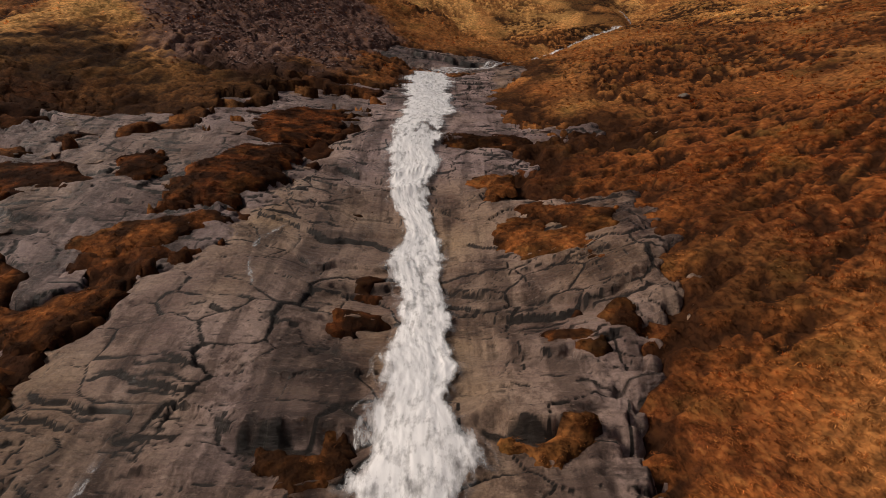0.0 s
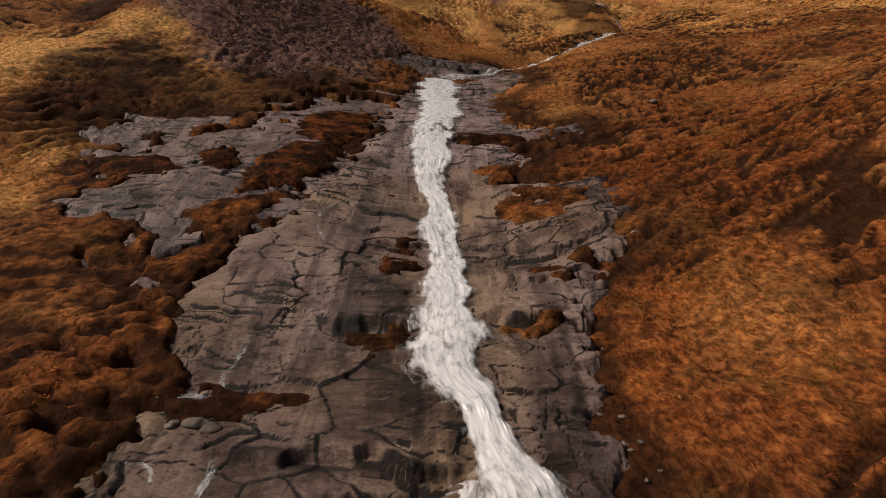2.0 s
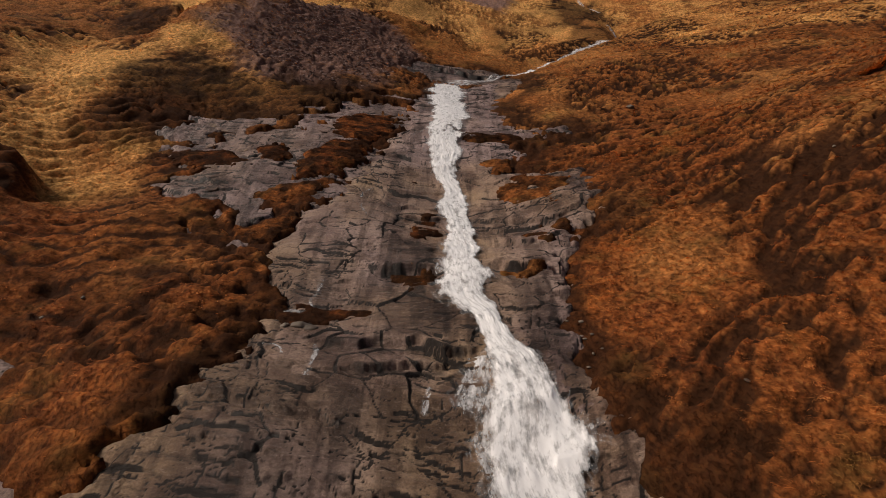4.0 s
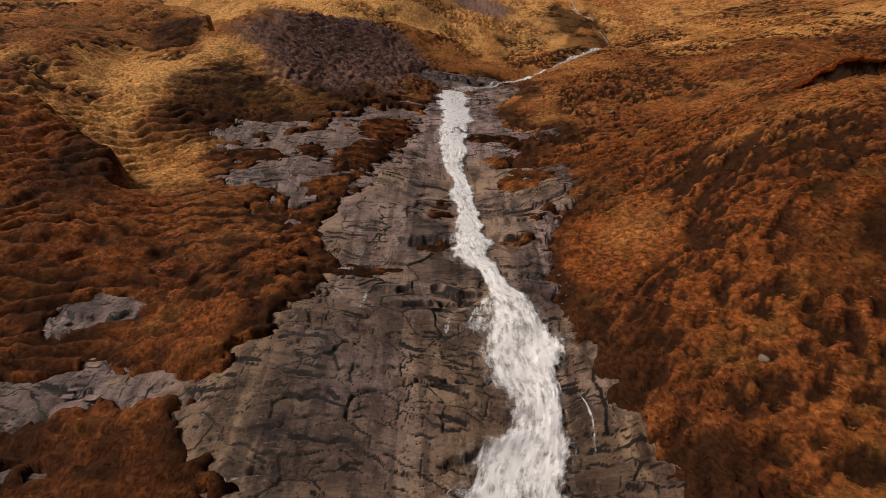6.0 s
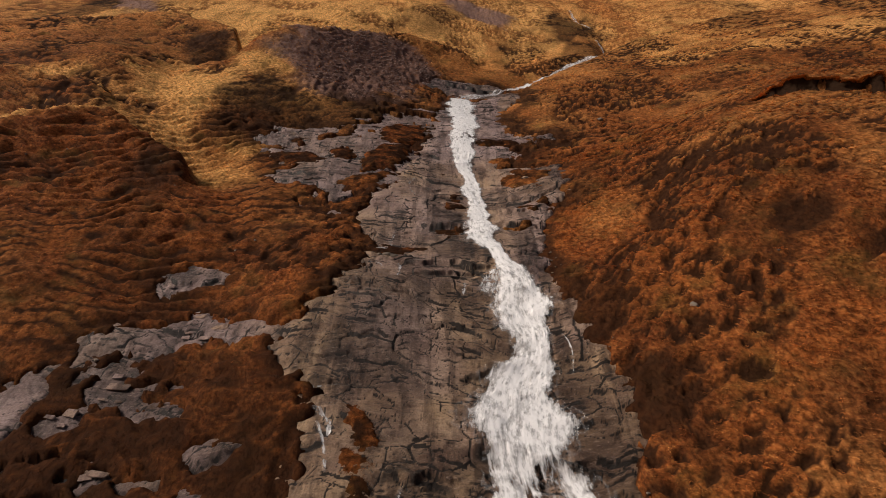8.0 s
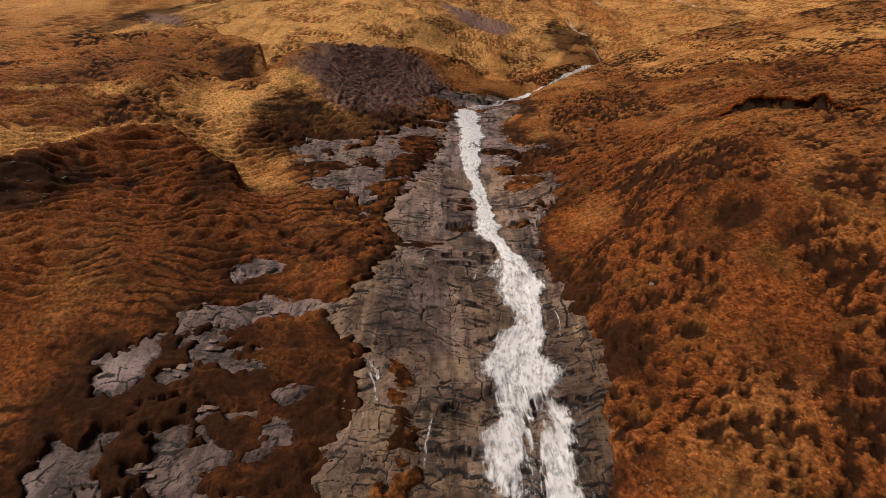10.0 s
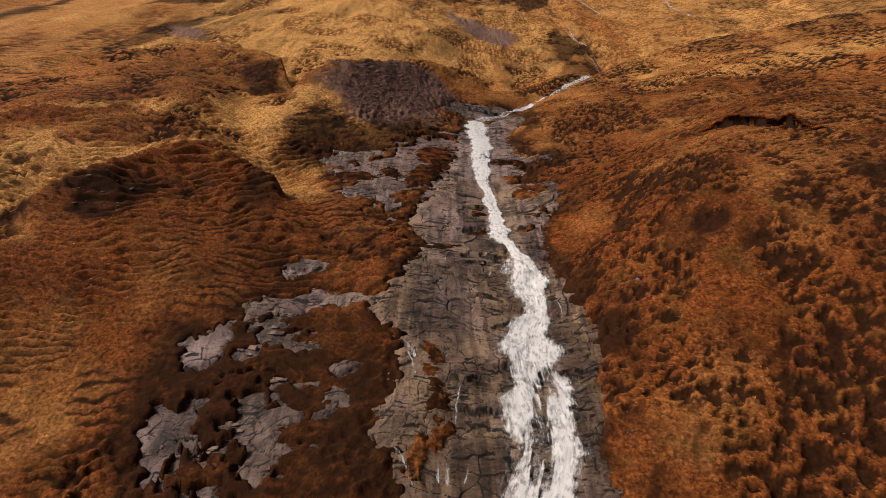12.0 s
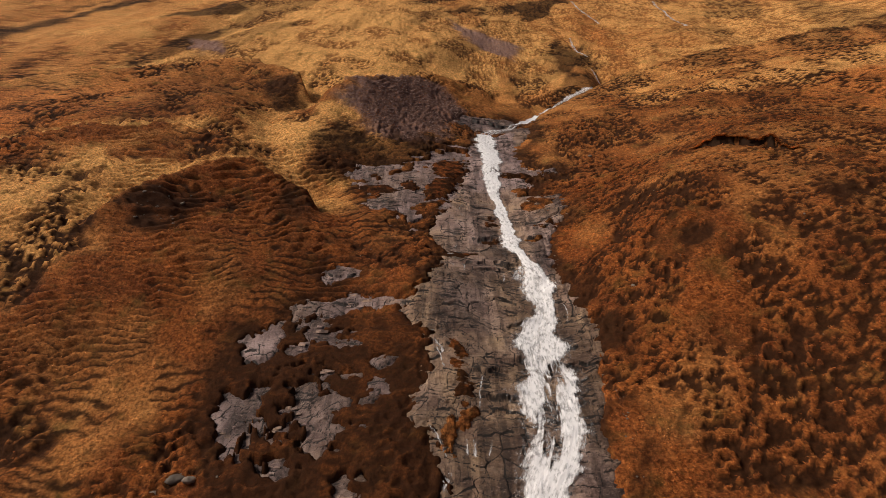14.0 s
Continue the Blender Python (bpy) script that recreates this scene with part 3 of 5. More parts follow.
# ---- meshes ----
def mesh_of(name, verts, loops, sizes, material, smooth=True, numbers=None):
    me = bpy.data.meshes.new(name)
    me.vertices.add(len(verts))
    me.vertices.foreach_set("co", np.ascontiguousarray(verts, np.float32).ravel())
    me.loops.add(len(loops))
    me.loops.foreach_set("vertex_index", np.ascontiguousarray(loops, np.int32))
    starts = np.r_[0, np.cumsum(sizes)[:-1]].astype(np.int32)
    me.polygons.add(len(sizes))
    me.polygons.foreach_set("loop_start", starts)
    me.polygons.foreach_set("use_smooth", np.full(len(sizes), smooth))
    for key, values in (numbers or {}).items():
        me.attributes.new(key, "FLOAT", "POINT").data.foreach_set("value", np.ascontiguousarray(values, np.float32))
    me.update(calc_edges=True)
    me.materials.append(material)
    return me


def sheet(name, x, y, z, keep, material, numbers=None, smooth=True):
    """A grid of quads over 2D arrays; keep says which corners may stay."""
    rows, cols = x.shape
    n = np.arange(rows * cols).reshape(rows, cols)
    quads = np.stack([n[:-1, :-1], n[:-1, 1:], n[1:, 1:], n[1:, :-1]], -1).reshape(-1, 4)
    k = keep.ravel()
    quads = quads[k[quads].any(1)]
    used, loops = np.unique(quads, return_inverse=True)
    verts = np.stack([x.ravel(), y.ravel(), z.ravel()], -1)[used]
    numbers = {key: v.ravel()[used] for key, v in (numbers or {}).items()}
    return mesh_of(name, verts, loops.ravel(), np.full(len(quads), 4), material, smooth, numbers)


def part(name, me, parent, label=""):
    ob = new(name, me)
    ob.parent = parent
    return tagged(ob, label=label)


# ---- materials ----
def material(name, rough=0.8, specular=0.3):
    m = bpy.data.materials.new(name)
    m.use_nodes = True
    shader = m.node_tree.nodes["Principled BSDF"]
    shader.inputs["Roughness"].default_value = rough
    shader.inputs["Specular IOR Level"].default_value = specular
    return m, m.node_tree.nodes, m.node_tree.links, shader


def noise_node(nodes, links, coords, scale, detail=4, rough=0.6, stretch=(1, 1, 1), turn=(0, 0, 0)):
    mapping = nodes.new("ShaderNodeMapping")
    mapping.inputs["Scale"].default_value = stretch
    mapping.inputs["Rotation"].default_value = turn
    links.new(coords, mapping.inputs["Vector"])
    tex = nodes.new("ShaderNodeTexNoise")
    tex.inputs["Scale"].default_value, tex.inputs["Detail"].default_value, tex.inputs["Roughness"].default_value = scale, detail, rough
    links.new(mapping.outputs["Vector"], tex.inputs["Vector"])
    return tex.outputs["Fac"]


def ramp(nodes, links, fac, low, high, a=0.0, b=1.0):
    node = nodes.new("ShaderNodeMapRange")
    for key, value in (("From Min", low), ("From Max", high), ("To Min", a), ("To Max", b)):
        node.inputs[key].default_value = value
    links.new(fac, node.inputs["Value"])
    return node.outputs["Result"]


def mixed(nodes, links, fac, a, b, blend="MIX"):
    node = nodes.new("ShaderNodeMix")
    node.data_type, node.blend_type = "RGBA", blend
    for socket, value in ((node.inputs["Factor"], fac), (node.inputs["A"], a), (node.inputs["B"], b)):
        if isinstance(value, (tuple, float, int)):
            socket.default_value = (*value, 1) if isinstance(value, tuple) else value
        else:
            links.new(value, socket)
    return node.outputs["Result"]


def maths(nodes, links, kind, a, b):
    node = nodes.new("ShaderNodeMath")
    node.operation, node.use_clamp = kind, True
    for socket, value in zip(node.inputs, (a, b)):
        if isinstance(value, (float, int)):
            socket.default_value = value
        else:
            links.new(value, socket)
    return node.outputs["Value"]


def number_node(nodes, key):
    node = nodes.new("ShaderNodeAttribute")
    node.attribute_name = key
    return node.outputs["Fac"]


def bump(nodes, links, shader, height, strength, distance):
    node = nodes.new("ShaderNodeBump")
    node.inputs["Strength"].default_value, node.inputs["Distance"].default_value = strength, distance
    links.new(height, node.inputs["Height"])
    links.new(node.outputs["Normal"], shader.inputs["Normal"])


RUST, RUST_DEEP, STRAW, HEATH_AND_SHADE, MOSS = (0.47, 0.146, 0.036), (0.145, 0.037, 0.013), (0.69, 0.36, 0.120), (0.012, 0.0065, 0.0038), (0.185, 0.130, 0.034)


def turf_material(name, blades):
    m, nodes, links, shader = material(name, 0.9, 0.05)
    where = nodes.new("ShaderNodeNewGeometry")
    place = where.outputs["Position"]
    big = noise_node(nodes, links, place, 0.35, 5, 0.65)
    small = noise_node(nodes, links, place, 3.2, 5, 0.7)
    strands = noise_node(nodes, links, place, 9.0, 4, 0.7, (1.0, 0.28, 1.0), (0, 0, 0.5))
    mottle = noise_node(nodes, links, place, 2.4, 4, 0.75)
    tufts = noise_node(nodes, links, place, 4.6, 3, 0.65, (1.0, 1.0, 1.4))
    pale = number_node(nodes, "gold")
    colour = mixed(nodes, links, ramp(nodes, links, big, 0.34, 0.60), (0.26, 0.072, 0.021), RUST)
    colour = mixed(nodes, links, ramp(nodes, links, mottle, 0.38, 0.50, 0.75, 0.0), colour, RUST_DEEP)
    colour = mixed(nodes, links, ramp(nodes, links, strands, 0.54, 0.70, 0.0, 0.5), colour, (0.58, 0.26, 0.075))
    colour = mixed(nodes, links, maths(nodes, links, "MULTIPLY", pale, ramp(nodes, links, small, 0.25, 0.50, 0.7, 1.0)), colour, STRAW)
    vector = nodes.new("ShaderNodeVectorMath")
    vector.operation = "SCALE"
    links.new(colour, vector.inputs[0])
    links.new(ramp(nodes, links, tufts, 0.36, 0.64, 0.5, 1.5), vector.inputs["Scale"])
    colour = vector.outputs["Vector"]
    green = noise_node(nodes, links, place, 0.55, 3, 0.6)
    colour = mixed(nodes, links, ramp(nodes, links, green, 0.54, 0.72, 0.0, 0.55), colour, MOSS)
    # Dark covers heath plants and painted shade between tussocks and along terraces.
    colour = mixed(nodes, links, maths(nodes, links, "MULTIPLY", number_node(nodes, "dark"), ramp(nodes, links, small, 0.3, 0.62, 1.0, 0.9)), colour, HEATH_AND_SHADE)
    gravel = nodes.new("ShaderNodeTexVoronoi")
    gravel.inputs["Scale"].default_value = 5.0
    links.new(place, gravel.inputs["Vector"])
    stones = mixed(nodes, links, gravel.outputs["Color"], (0.15, 0.078, 0.060), (0.34, 0.215, 0.180))
    scree = maths(nodes, links, "MULTIPLY", number_node(nodes, "scree"), ramp(nodes, links, small, 0.3, 0.5, 0.35, 1.0))
    colour = mixed(nodes, links, scree, colour, stones)
    if blades:
        vary = maths(nodes, links, "MULTIPLY", ramp(nodes, links, where.outputs["Random Per Island"], 0, 1, 0.3, 0.75), ramp(nodes, links, number_node(nodes, "tone"), 0, 1, 0.35, 1.0))
        vary = ramp(nodes, links, vary, 0, 1, 0.2, 3.0)
        scale = nodes.new("ShaderNodeVectorMath")
        scale.operation = "SCALE"
        links.new(colour, scale.inputs[0])
        links.new(vary, scale.inputs["Scale"])
        colour = scale.outputs["Vector"]
    else:
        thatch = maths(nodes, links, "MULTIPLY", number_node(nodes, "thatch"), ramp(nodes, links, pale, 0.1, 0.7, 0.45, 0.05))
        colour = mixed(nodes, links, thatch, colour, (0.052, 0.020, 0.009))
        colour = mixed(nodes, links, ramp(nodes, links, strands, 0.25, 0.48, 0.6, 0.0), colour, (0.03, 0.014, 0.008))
        fine = noise_node(nodes, links, place, 14.0, 5, 0.75, (1.0, 0.4, 1.0), (0, 0, 0.4))
        bump(nodes, links, shader, maths(nodes, links, "ADD", fine, strands), 0.9, 0.12)
    links.new(colour, shader.inputs["Base Color"])
    return m


def rock_material():
    m, nodes, links, shader = material("bedded_rock", 0.6, 0.3)
    place = nodes.new("ShaderNodeNewGeometry").outputs["Position"]
    grey = number_node(nodes, "grey")
    big = noise_node(nodes, links, place, 0.5, 5, 0.65)
    beds = noise_node(nodes, links, place, 1.6, 6, 0.7, (0.3, 1.6, 2.2), (0, 0, 0.12))
    grain = noise_node(nodes, links, place, 16.0, 5, 0.75)
    warm = mixed(nodes, links, ramp(nodes, links, big, 0.36, 0.62), (0.235, 0.136, 0.090), (0.520, 0.345, 0.205))
    cool = mixed(nodes, links, ramp(nodes, links, big, 0.36, 0.62), (0.270, 0.176, 0.160), (0.550, 0.400, 0.368))
    colour = mixed(nodes, links, grey, warm, cool)
    colour = mixed(nodes, links, ramp(nodes, links, beds, 0.56, 0.72, 0.0, 0.7), colour, (0.050, 0.032, 0.026))
    colour = mixed(nodes, links, ramp(nodes, links, beds, 0.46, 0.28, 0.0, 0.55), colour, (0.34, 0.24, 0.165))
    streaks = noise_node(nodes, links, place, 1.3, 4, 0.6, (1.3, 0.16, 0.1))
    colour = mixed(nodes, links, maths(nodes, links, "MULTIPLY", ramp(nodes, links, streaks, 0.50, 0.60), 0.9), colour, (0.40, 0.37, 0.36), "MULTIPLY")
    colour = mixed(nodes, links, maths(nodes, links, "MULTIPLY", number_node(nodes, "wet"), ramp(nodes, links, beds, 0.35, 0.55, 0.7, 1.0)), colour, (0.36, 0.33, 0.32), "MULTIPLY")
    moss = noise_node(nodes, links, place, 1.1, 6, 0.75)
    colour = mixed(nodes, links, maths(nodes, links, "MULTIPLY", ramp(nodes, links, moss, 0.60, 0.68), 0.7), colour, (0.075, 0.036, 0.016))
    colour = mixed(nodes, links, ramp(nodes, links, grain, 0.32, 0.62, 0.45, 0.0), colour, (0.05, 0.038, 0.032))
    links.new(colour, shader.inputs["Base Color"])
    wet = noise_node(nodes, links, place, 0.9, 4, 0.6, (1.2, 0.4, 0.4))
    links.new(ramp(nodes, links, wet, 0.35, 0.65, 0.36, 0.75), shader.inputs["Roughness"])
    stain = noise_node(nodes, links, place, 0.8, 6, 0.7, (1.0, 0.55, 0.6))
    colour = mixed(nodes, links, ramp(nodes, links, stain, 0.52, 0.59, 0.0, 0.9), colour, (0.42, 0.38, 0.37), "MULTIPLY")
    chips = noise_node(nodes, links, place, 6.0, 6, 0.78, (0.6, 1.5, 1.5), (0, 0, 0.13))
    colour = mixed(nodes, links, ramp(nodes, links, chips, 0.44, 0.32, 0.0, 0.78), colour, (0.040, 0.027, 0.021))
    colour = mixed(nodes, links, ramp(nodes, links, chips, 0.56, 0.70, 0.0, 0.6), colour, (0.50, 0.37, 0.29))
    # Near-black for open joints and for shade painted under steps and ledges.
    colour = mixed(nodes, links, ramp(nodes, links, number_node(nodes, "joint_and_shade"), 0.08, 0.55, 0.0, 0.95), colour, (0.013, 0.009, 0.007))
    links.new(colour, shader.inputs["Base Color"])
    rough_ = maths(nodes, links, "ADD", maths(nodes, links, "MULTIPLY", grain, 0.25), maths(nodes, links, "MULTIPLY", chips, 0.75))
    bump(nodes, links, shader, rough_, 1.0, 0.14)
    return m


def water_material():
    m, nodes, links, shader = material("white_water", 0.35, 0.5)
    uv = nodes.new("ShaderNodeUVMap").outputs["UV"]
    threads = noise_node(nodes, links, uv, 8.0, 4, 0.65, (1.0, 0.22, 1.0))
    froth = noise_node(nodes, links, uv, 4.0, 4, 0.65, (1.0, 0.6, 1.0))
    both = maths(nodes, links, "ADD", maths(nodes, links, "MULTIPLY", threads, 0.4), maths(nodes, links, "MULTIPLY", froth, 0.6))
    colour = mixed(nodes, links, ramp(nodes, links, both, 0.38, 0.54), (0.84, 0.845, 0.85), (0.98, 0.98, 0.98))
    links.new(colour, shader.inputs["Base Color"])
    warp = nodes.new("ShaderNodeMixRGB")
    warp.blend_type = "ADD"
    warp.inputs["Fac"].default_value = 0.5
    links.new(uv, warp.inputs["Color1"])
    drift = nodes.new("ShaderNodeTexNoise")
    drift.inputs["Scale"].default_value = 2.2
    links.new(uv, drift.inputs["Vector"])
    links.new(drift.outputs["Color"], warp.inputs["Color2"])
    stretch = nodes.new("ShaderNodeMapping")
    stretch.inputs["Scale"].default_value = (1.0, 0.42, 1.0)
    links.new(warp.outputs["Color"], stretch.inputs["Vector"])
    net = nodes.new("ShaderNodeTexVoronoi")
    net.feature = "DISTANCE_TO_EDGE"
    net.inputs["Scale"].default_value = 3.4
    links.new(stretch.outputs["Vector"], net.inputs["Vector"])
    lace = ramp(nodes, links, net.outputs["Distance"], 0.0, 0.16, 0.16, 0.0)
    cover_ = maths(nodes, links, "ADD", number_node(nodes, "body"), ramp(nodes, links, both, 0.36, 0.62, -0.42, 0.5))
    cover_ = maths(nodes, links, "ADD", cover_, lace)
    see = nodes.new("ShaderNodeBsdfTransparent")
    glow = nodes.new("ShaderNodeBsdfTranslucent")
    links.new(colour, glow.inputs["Color"])
    foam = nodes.new("ShaderNodeMixShader")
    foam.inputs["Fac"].default_value = 0.1
    links.new(shader.outputs["BSDF"], foam.inputs[1])
    links.new(glow.outputs["BSDF"], foam.inputs[2])
    mix = nodes.new("ShaderNodeMixShader")
    links.new(ramp(nodes, links, cover_, 0.05, 1.0), mix.inputs["Fac"])
    links.new(see.outputs["BSDF"], mix.inputs[1])
    links.new(foam.outputs["Shader"], mix.inputs[2])
    links.new(mix.outputs["Shader"], nodes["Material Output"].inputs["Surface"])
    fizz = noise_node(nodes, links, uv, 16.0, 4, 0.75, (1.0, 0.6, 1.0))
    bump(nodes, links, shader, maths(nodes, links, "ADD", maths(nodes, links, "MULTIPLY", froth, 0.6), maths(nodes, links, "MULTIPLY", fizz, 0.3)), 0.22, 0.03)
    return m


def stone_material():
    m, nodes, links, shader = material("loose_stone", 0.75, 0.3)
    place = nodes.new("ShaderNodeNewGeometry").outputs["Position"]
    shade = nodes.new("ShaderNodeObjectInfo").outputs["Random"]
    colour = mixed(nodes, links, shade, (0.085, 0.064, 0.05), (0.23, 0.185, 0.145))
    spots = noise_node(nodes, links, place, 7.0, 5, 0.7)
    colour = mixed(nodes, links, ramp(nodes, links, spots, 0.48, 0.68, 0.0, 0.8), colour, (0.10, 0.082, 0.06))
    links.new(colour, shader.inputs["Base Color"])
    bump(nodes, links, shader, spots, 0.6, 0.03)
    return m


def scree_material():
    m, nodes, links, shader = material("scree_stone", 0.8, 0.3)
    shade = nodes.new("ShaderNodeNewGeometry").outputs["Random Per Island"]
    links.new(mixed(nodes, links, shade, (0.12, 0.068, 0.056), (0.34, 0.235, 0.200)), shader.inputs["Base Color"])
    return m


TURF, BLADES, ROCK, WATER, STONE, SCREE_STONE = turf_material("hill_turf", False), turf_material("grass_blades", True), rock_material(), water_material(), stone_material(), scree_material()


# ---- the ground, one sheet to the horizon ----
def spread(zones, lo, hi, growth):
    """Lines of the grid: even inside each zone (start, end, gap), wider and wider outside."""
    out = np.concatenate([np.arange(a, b - gap / 2, gap) for a, b, gap in zones] + [[zones[-1][1]]])
    head, tail, gap = [out[0]], [out[-1]], zones[0][2]
    while head[-1] > lo:
        gap = min(gap * growth, 25)
        head.append(head[-1] - gap)
    gap = zones[-1][2]
    while tail[-1] < hi:
        gap = min(gap * growth, 25)
        tail.append(tail[-1] + gap)
    return np.concatenate([head[:0:-1], out, tail[1:]])


xs = spread([(-50, -22, 0.20), (-22, 15, 0.13), (15, 36, 0.22), (36, 72, 0.5)], -420, 420, 1.05)
ys = spread([(-14, 22, 0.13), (22, 66, 0.26), (66, 110, 0.5)], -300, 480, 1.035)
gx, gy = np.meshgrid(xs, ys)
flat = base_grid(xs, ys)
rock_here = bare_all(gx, gy)
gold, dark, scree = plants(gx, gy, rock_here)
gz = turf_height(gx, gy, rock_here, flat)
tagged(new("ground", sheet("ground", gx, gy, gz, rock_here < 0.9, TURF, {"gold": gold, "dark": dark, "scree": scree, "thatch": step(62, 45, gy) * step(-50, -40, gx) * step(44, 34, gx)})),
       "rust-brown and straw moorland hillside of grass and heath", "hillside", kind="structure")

# ---- bare rock ----
for k, (name, label, grey, ragged, grid, poly) in enumerate(OUTCROPS):
    lo, hi = np.min(poly, 0) - 1.2, np.max(poly, 0) + 1.2
    rx, ry = np.meshgrid(np.arange(lo[0], hi[0], grid), np.arange(lo[1], hi[1], grid))
    r = bare(k, rx, ry)
    rz, joint_and_shade = rock_relief(rx, ry)
    flat = base(rx, ry)
    # Adds the painted shade below ledges to the real joints.
    joint_and_shade = np.maximum(joint_and_shade, 0.7 * ledge_foot(rx, ry))
    rz = flat + (rz - flat) * (0.3 + 0.7 * step(-0.1, 0.9, r)) - 0.12 * step(0.4, -0.1, r) - 0.9 * step(-0.1, -0.9, r) - 0.004 * k
    tint = np.clip(grey + 0.55 * fbm(rx * 0.25, ry * 0.25, 401, 3) + 0.5 * step(0.0, 2.5, rx) * (k == 0) + (0.08 * step(3, 9, ry) + 0.45 * step(14, 20, ry)) * (k == 0), 0, 1)
    tagged(new(name, sheet(name, rx, ry, rz, r > -0.6, ROCK, {"grey": tint, "joint_and_shade": joint_and_shade, "wet": np.maximum(np.maximum(wet_share(rx, ry), (k == 1) * 0.55 * step(0.0, 0.4, fbm(rx * 0.5, ry * 0.3, 447, 5))), (0.35 + 0.5 * (k > 4)) * (k > 1) * step(-0.8, 0.3, fbm(rx * 0.4, ry * 0.3, 445, 4)))})), label, "rock", group="rock outcrops" if k > 1 else "")



# ---- loose-jointed blocks of the beds ----
def block_mesh(seed):
    pick = random.Random(seed)
    bm = bmesh.new()
    for n in range(16):
        p = [pick.choice((-0.5, 0.5)) * pick.uniform(0.72, 1.0) for _ in range(3)]
        bm.verts.new((p[0], p[1], p[2]))
    bmesh.ops.convex_hull(bm, input=bm.verts)
    bmesh.ops.delete(bm, geom=[v for v in bm.verts if not v.link_faces], context="VERTS")
    me = bpy.data.meshes.new("block")
    bm.to_mesh(me)
    bm.free()
    me.attributes.new("grey", "FLOAT", "POINT").data.foreach_set("value", np.full(len(me.vertices), pick.uniform(0.1, 0.9), np.float32))
    me.attributes.new("wet", "FLOAT", "POINT")
    me.materials.append(ROCK)
    return me


BLOCKS = [block_mesh(900 + n) for n in range(14)]
fall_x = lambda y: np.interp(-y, [-36, -20, -15, -8, -5, -3, 0, 5, 13], [-0.8, -1.0, -0.65, -0.4, 0.2, 0.85, 1.1, 0.2, -0.9])
fall_half = lambda y: np.interp(-y, [-36, -20, -15, -9, -5, -2, 0, 5, 13], [1.3, 1.0, 0.5, 0.8, 0.6, 1.2, 1.0, 1.8, 1.6])


PLACED = []


def block(x, y, sx, sy, sz, parent, lift=0.0):
    PLACED.append((x, y, sx, sy, sz, parent, lift))


def set_blocks():
    """Lays all the blocks on the lie of the land."""
    x, y = np.array([p[0] for p in PLACED]), np.array([p[1] for p in PLACED])
    up = base(x, y) + ledges(x, y, LEDGES)
    slope_y, slope_x = (base(x, y + 0.4) - base(x, y - 0.4)) / 0.8, (base(x + 0.4, y) - base(x - 0.4, y)) / 0.8
    for n, (px, py, sx, sy, sz, parent, lift) in enumerate(PLACED):
        ob = new("block", random.choice(BLOCKS))
        ob.matrix_world = (pose(px, py, float(up[n]) + lift, math.degrees(math.atan(slope_y[n])) * random.uniform(0.8, 1.05) + random.gauss(0, 2.5),
                                -math.degrees(math.atan(slope_x[n])) + random.gauss(0, 3), random.gauss(-7, 9)) @ Matrix.Diagonal((sx, sy, sz, 1)))
        ob.parent = parent


OUTCROP_OBJECTS = [o for o in scene.objects if o.name.startswith("rock_")]
slab_, cliff_ = bpy.data.objects["rock_slab"], bpy.data.objects["rock_cliff"]


def strew(k, parent, count, small, large, seed, thick=0.35):
    """Blocks over one outcrop, clear of its edge and of the fall."""
    pick = random.Random(seed)
    poly = OUTCROPS[k][5]
    lo, hi = np.min(poly, 0), np.max(poly, 0)
    x = np.array([pick.uniform(lo[0], hi[0]) for _ in range(count * 8)])
    y = np.array([pick.uniform(max(lo[1], -13.5), hi[1]) for _ in range(count * 8)])
    ok = (np.abs(ledges(x, y, LEDGES)) < 0.03) & (bare(k, x, y) > 0.25) & (np.abs(x - fall_x(y)) > fall_half(y) + 0.35) & (fbm(x * 0.35, y * 0.35, seed, 3) > -0.25)
    for px, py in list(zip(x[ok], y[ok]))[:count]:
        s = pick.uniform(small, large)
        block(float(px), float(py), s * pick.uniform(1.2, 2.4), s * pick.uniform(0.6, 1.0), s * thick, parent, -s * thick * pick.uniform(0.25, 0.45))


for k_, o_ in enumerate(o for o in OUTCROP_OBJECTS if o not in (slab_, cliff_)):
    strew(k_ + 2, o_, 36 if k_ == 0 else 10 if k_ in (1, 6) else 3, 0.15, 0.45, 31 + k_, 0.22)
set_blocks()


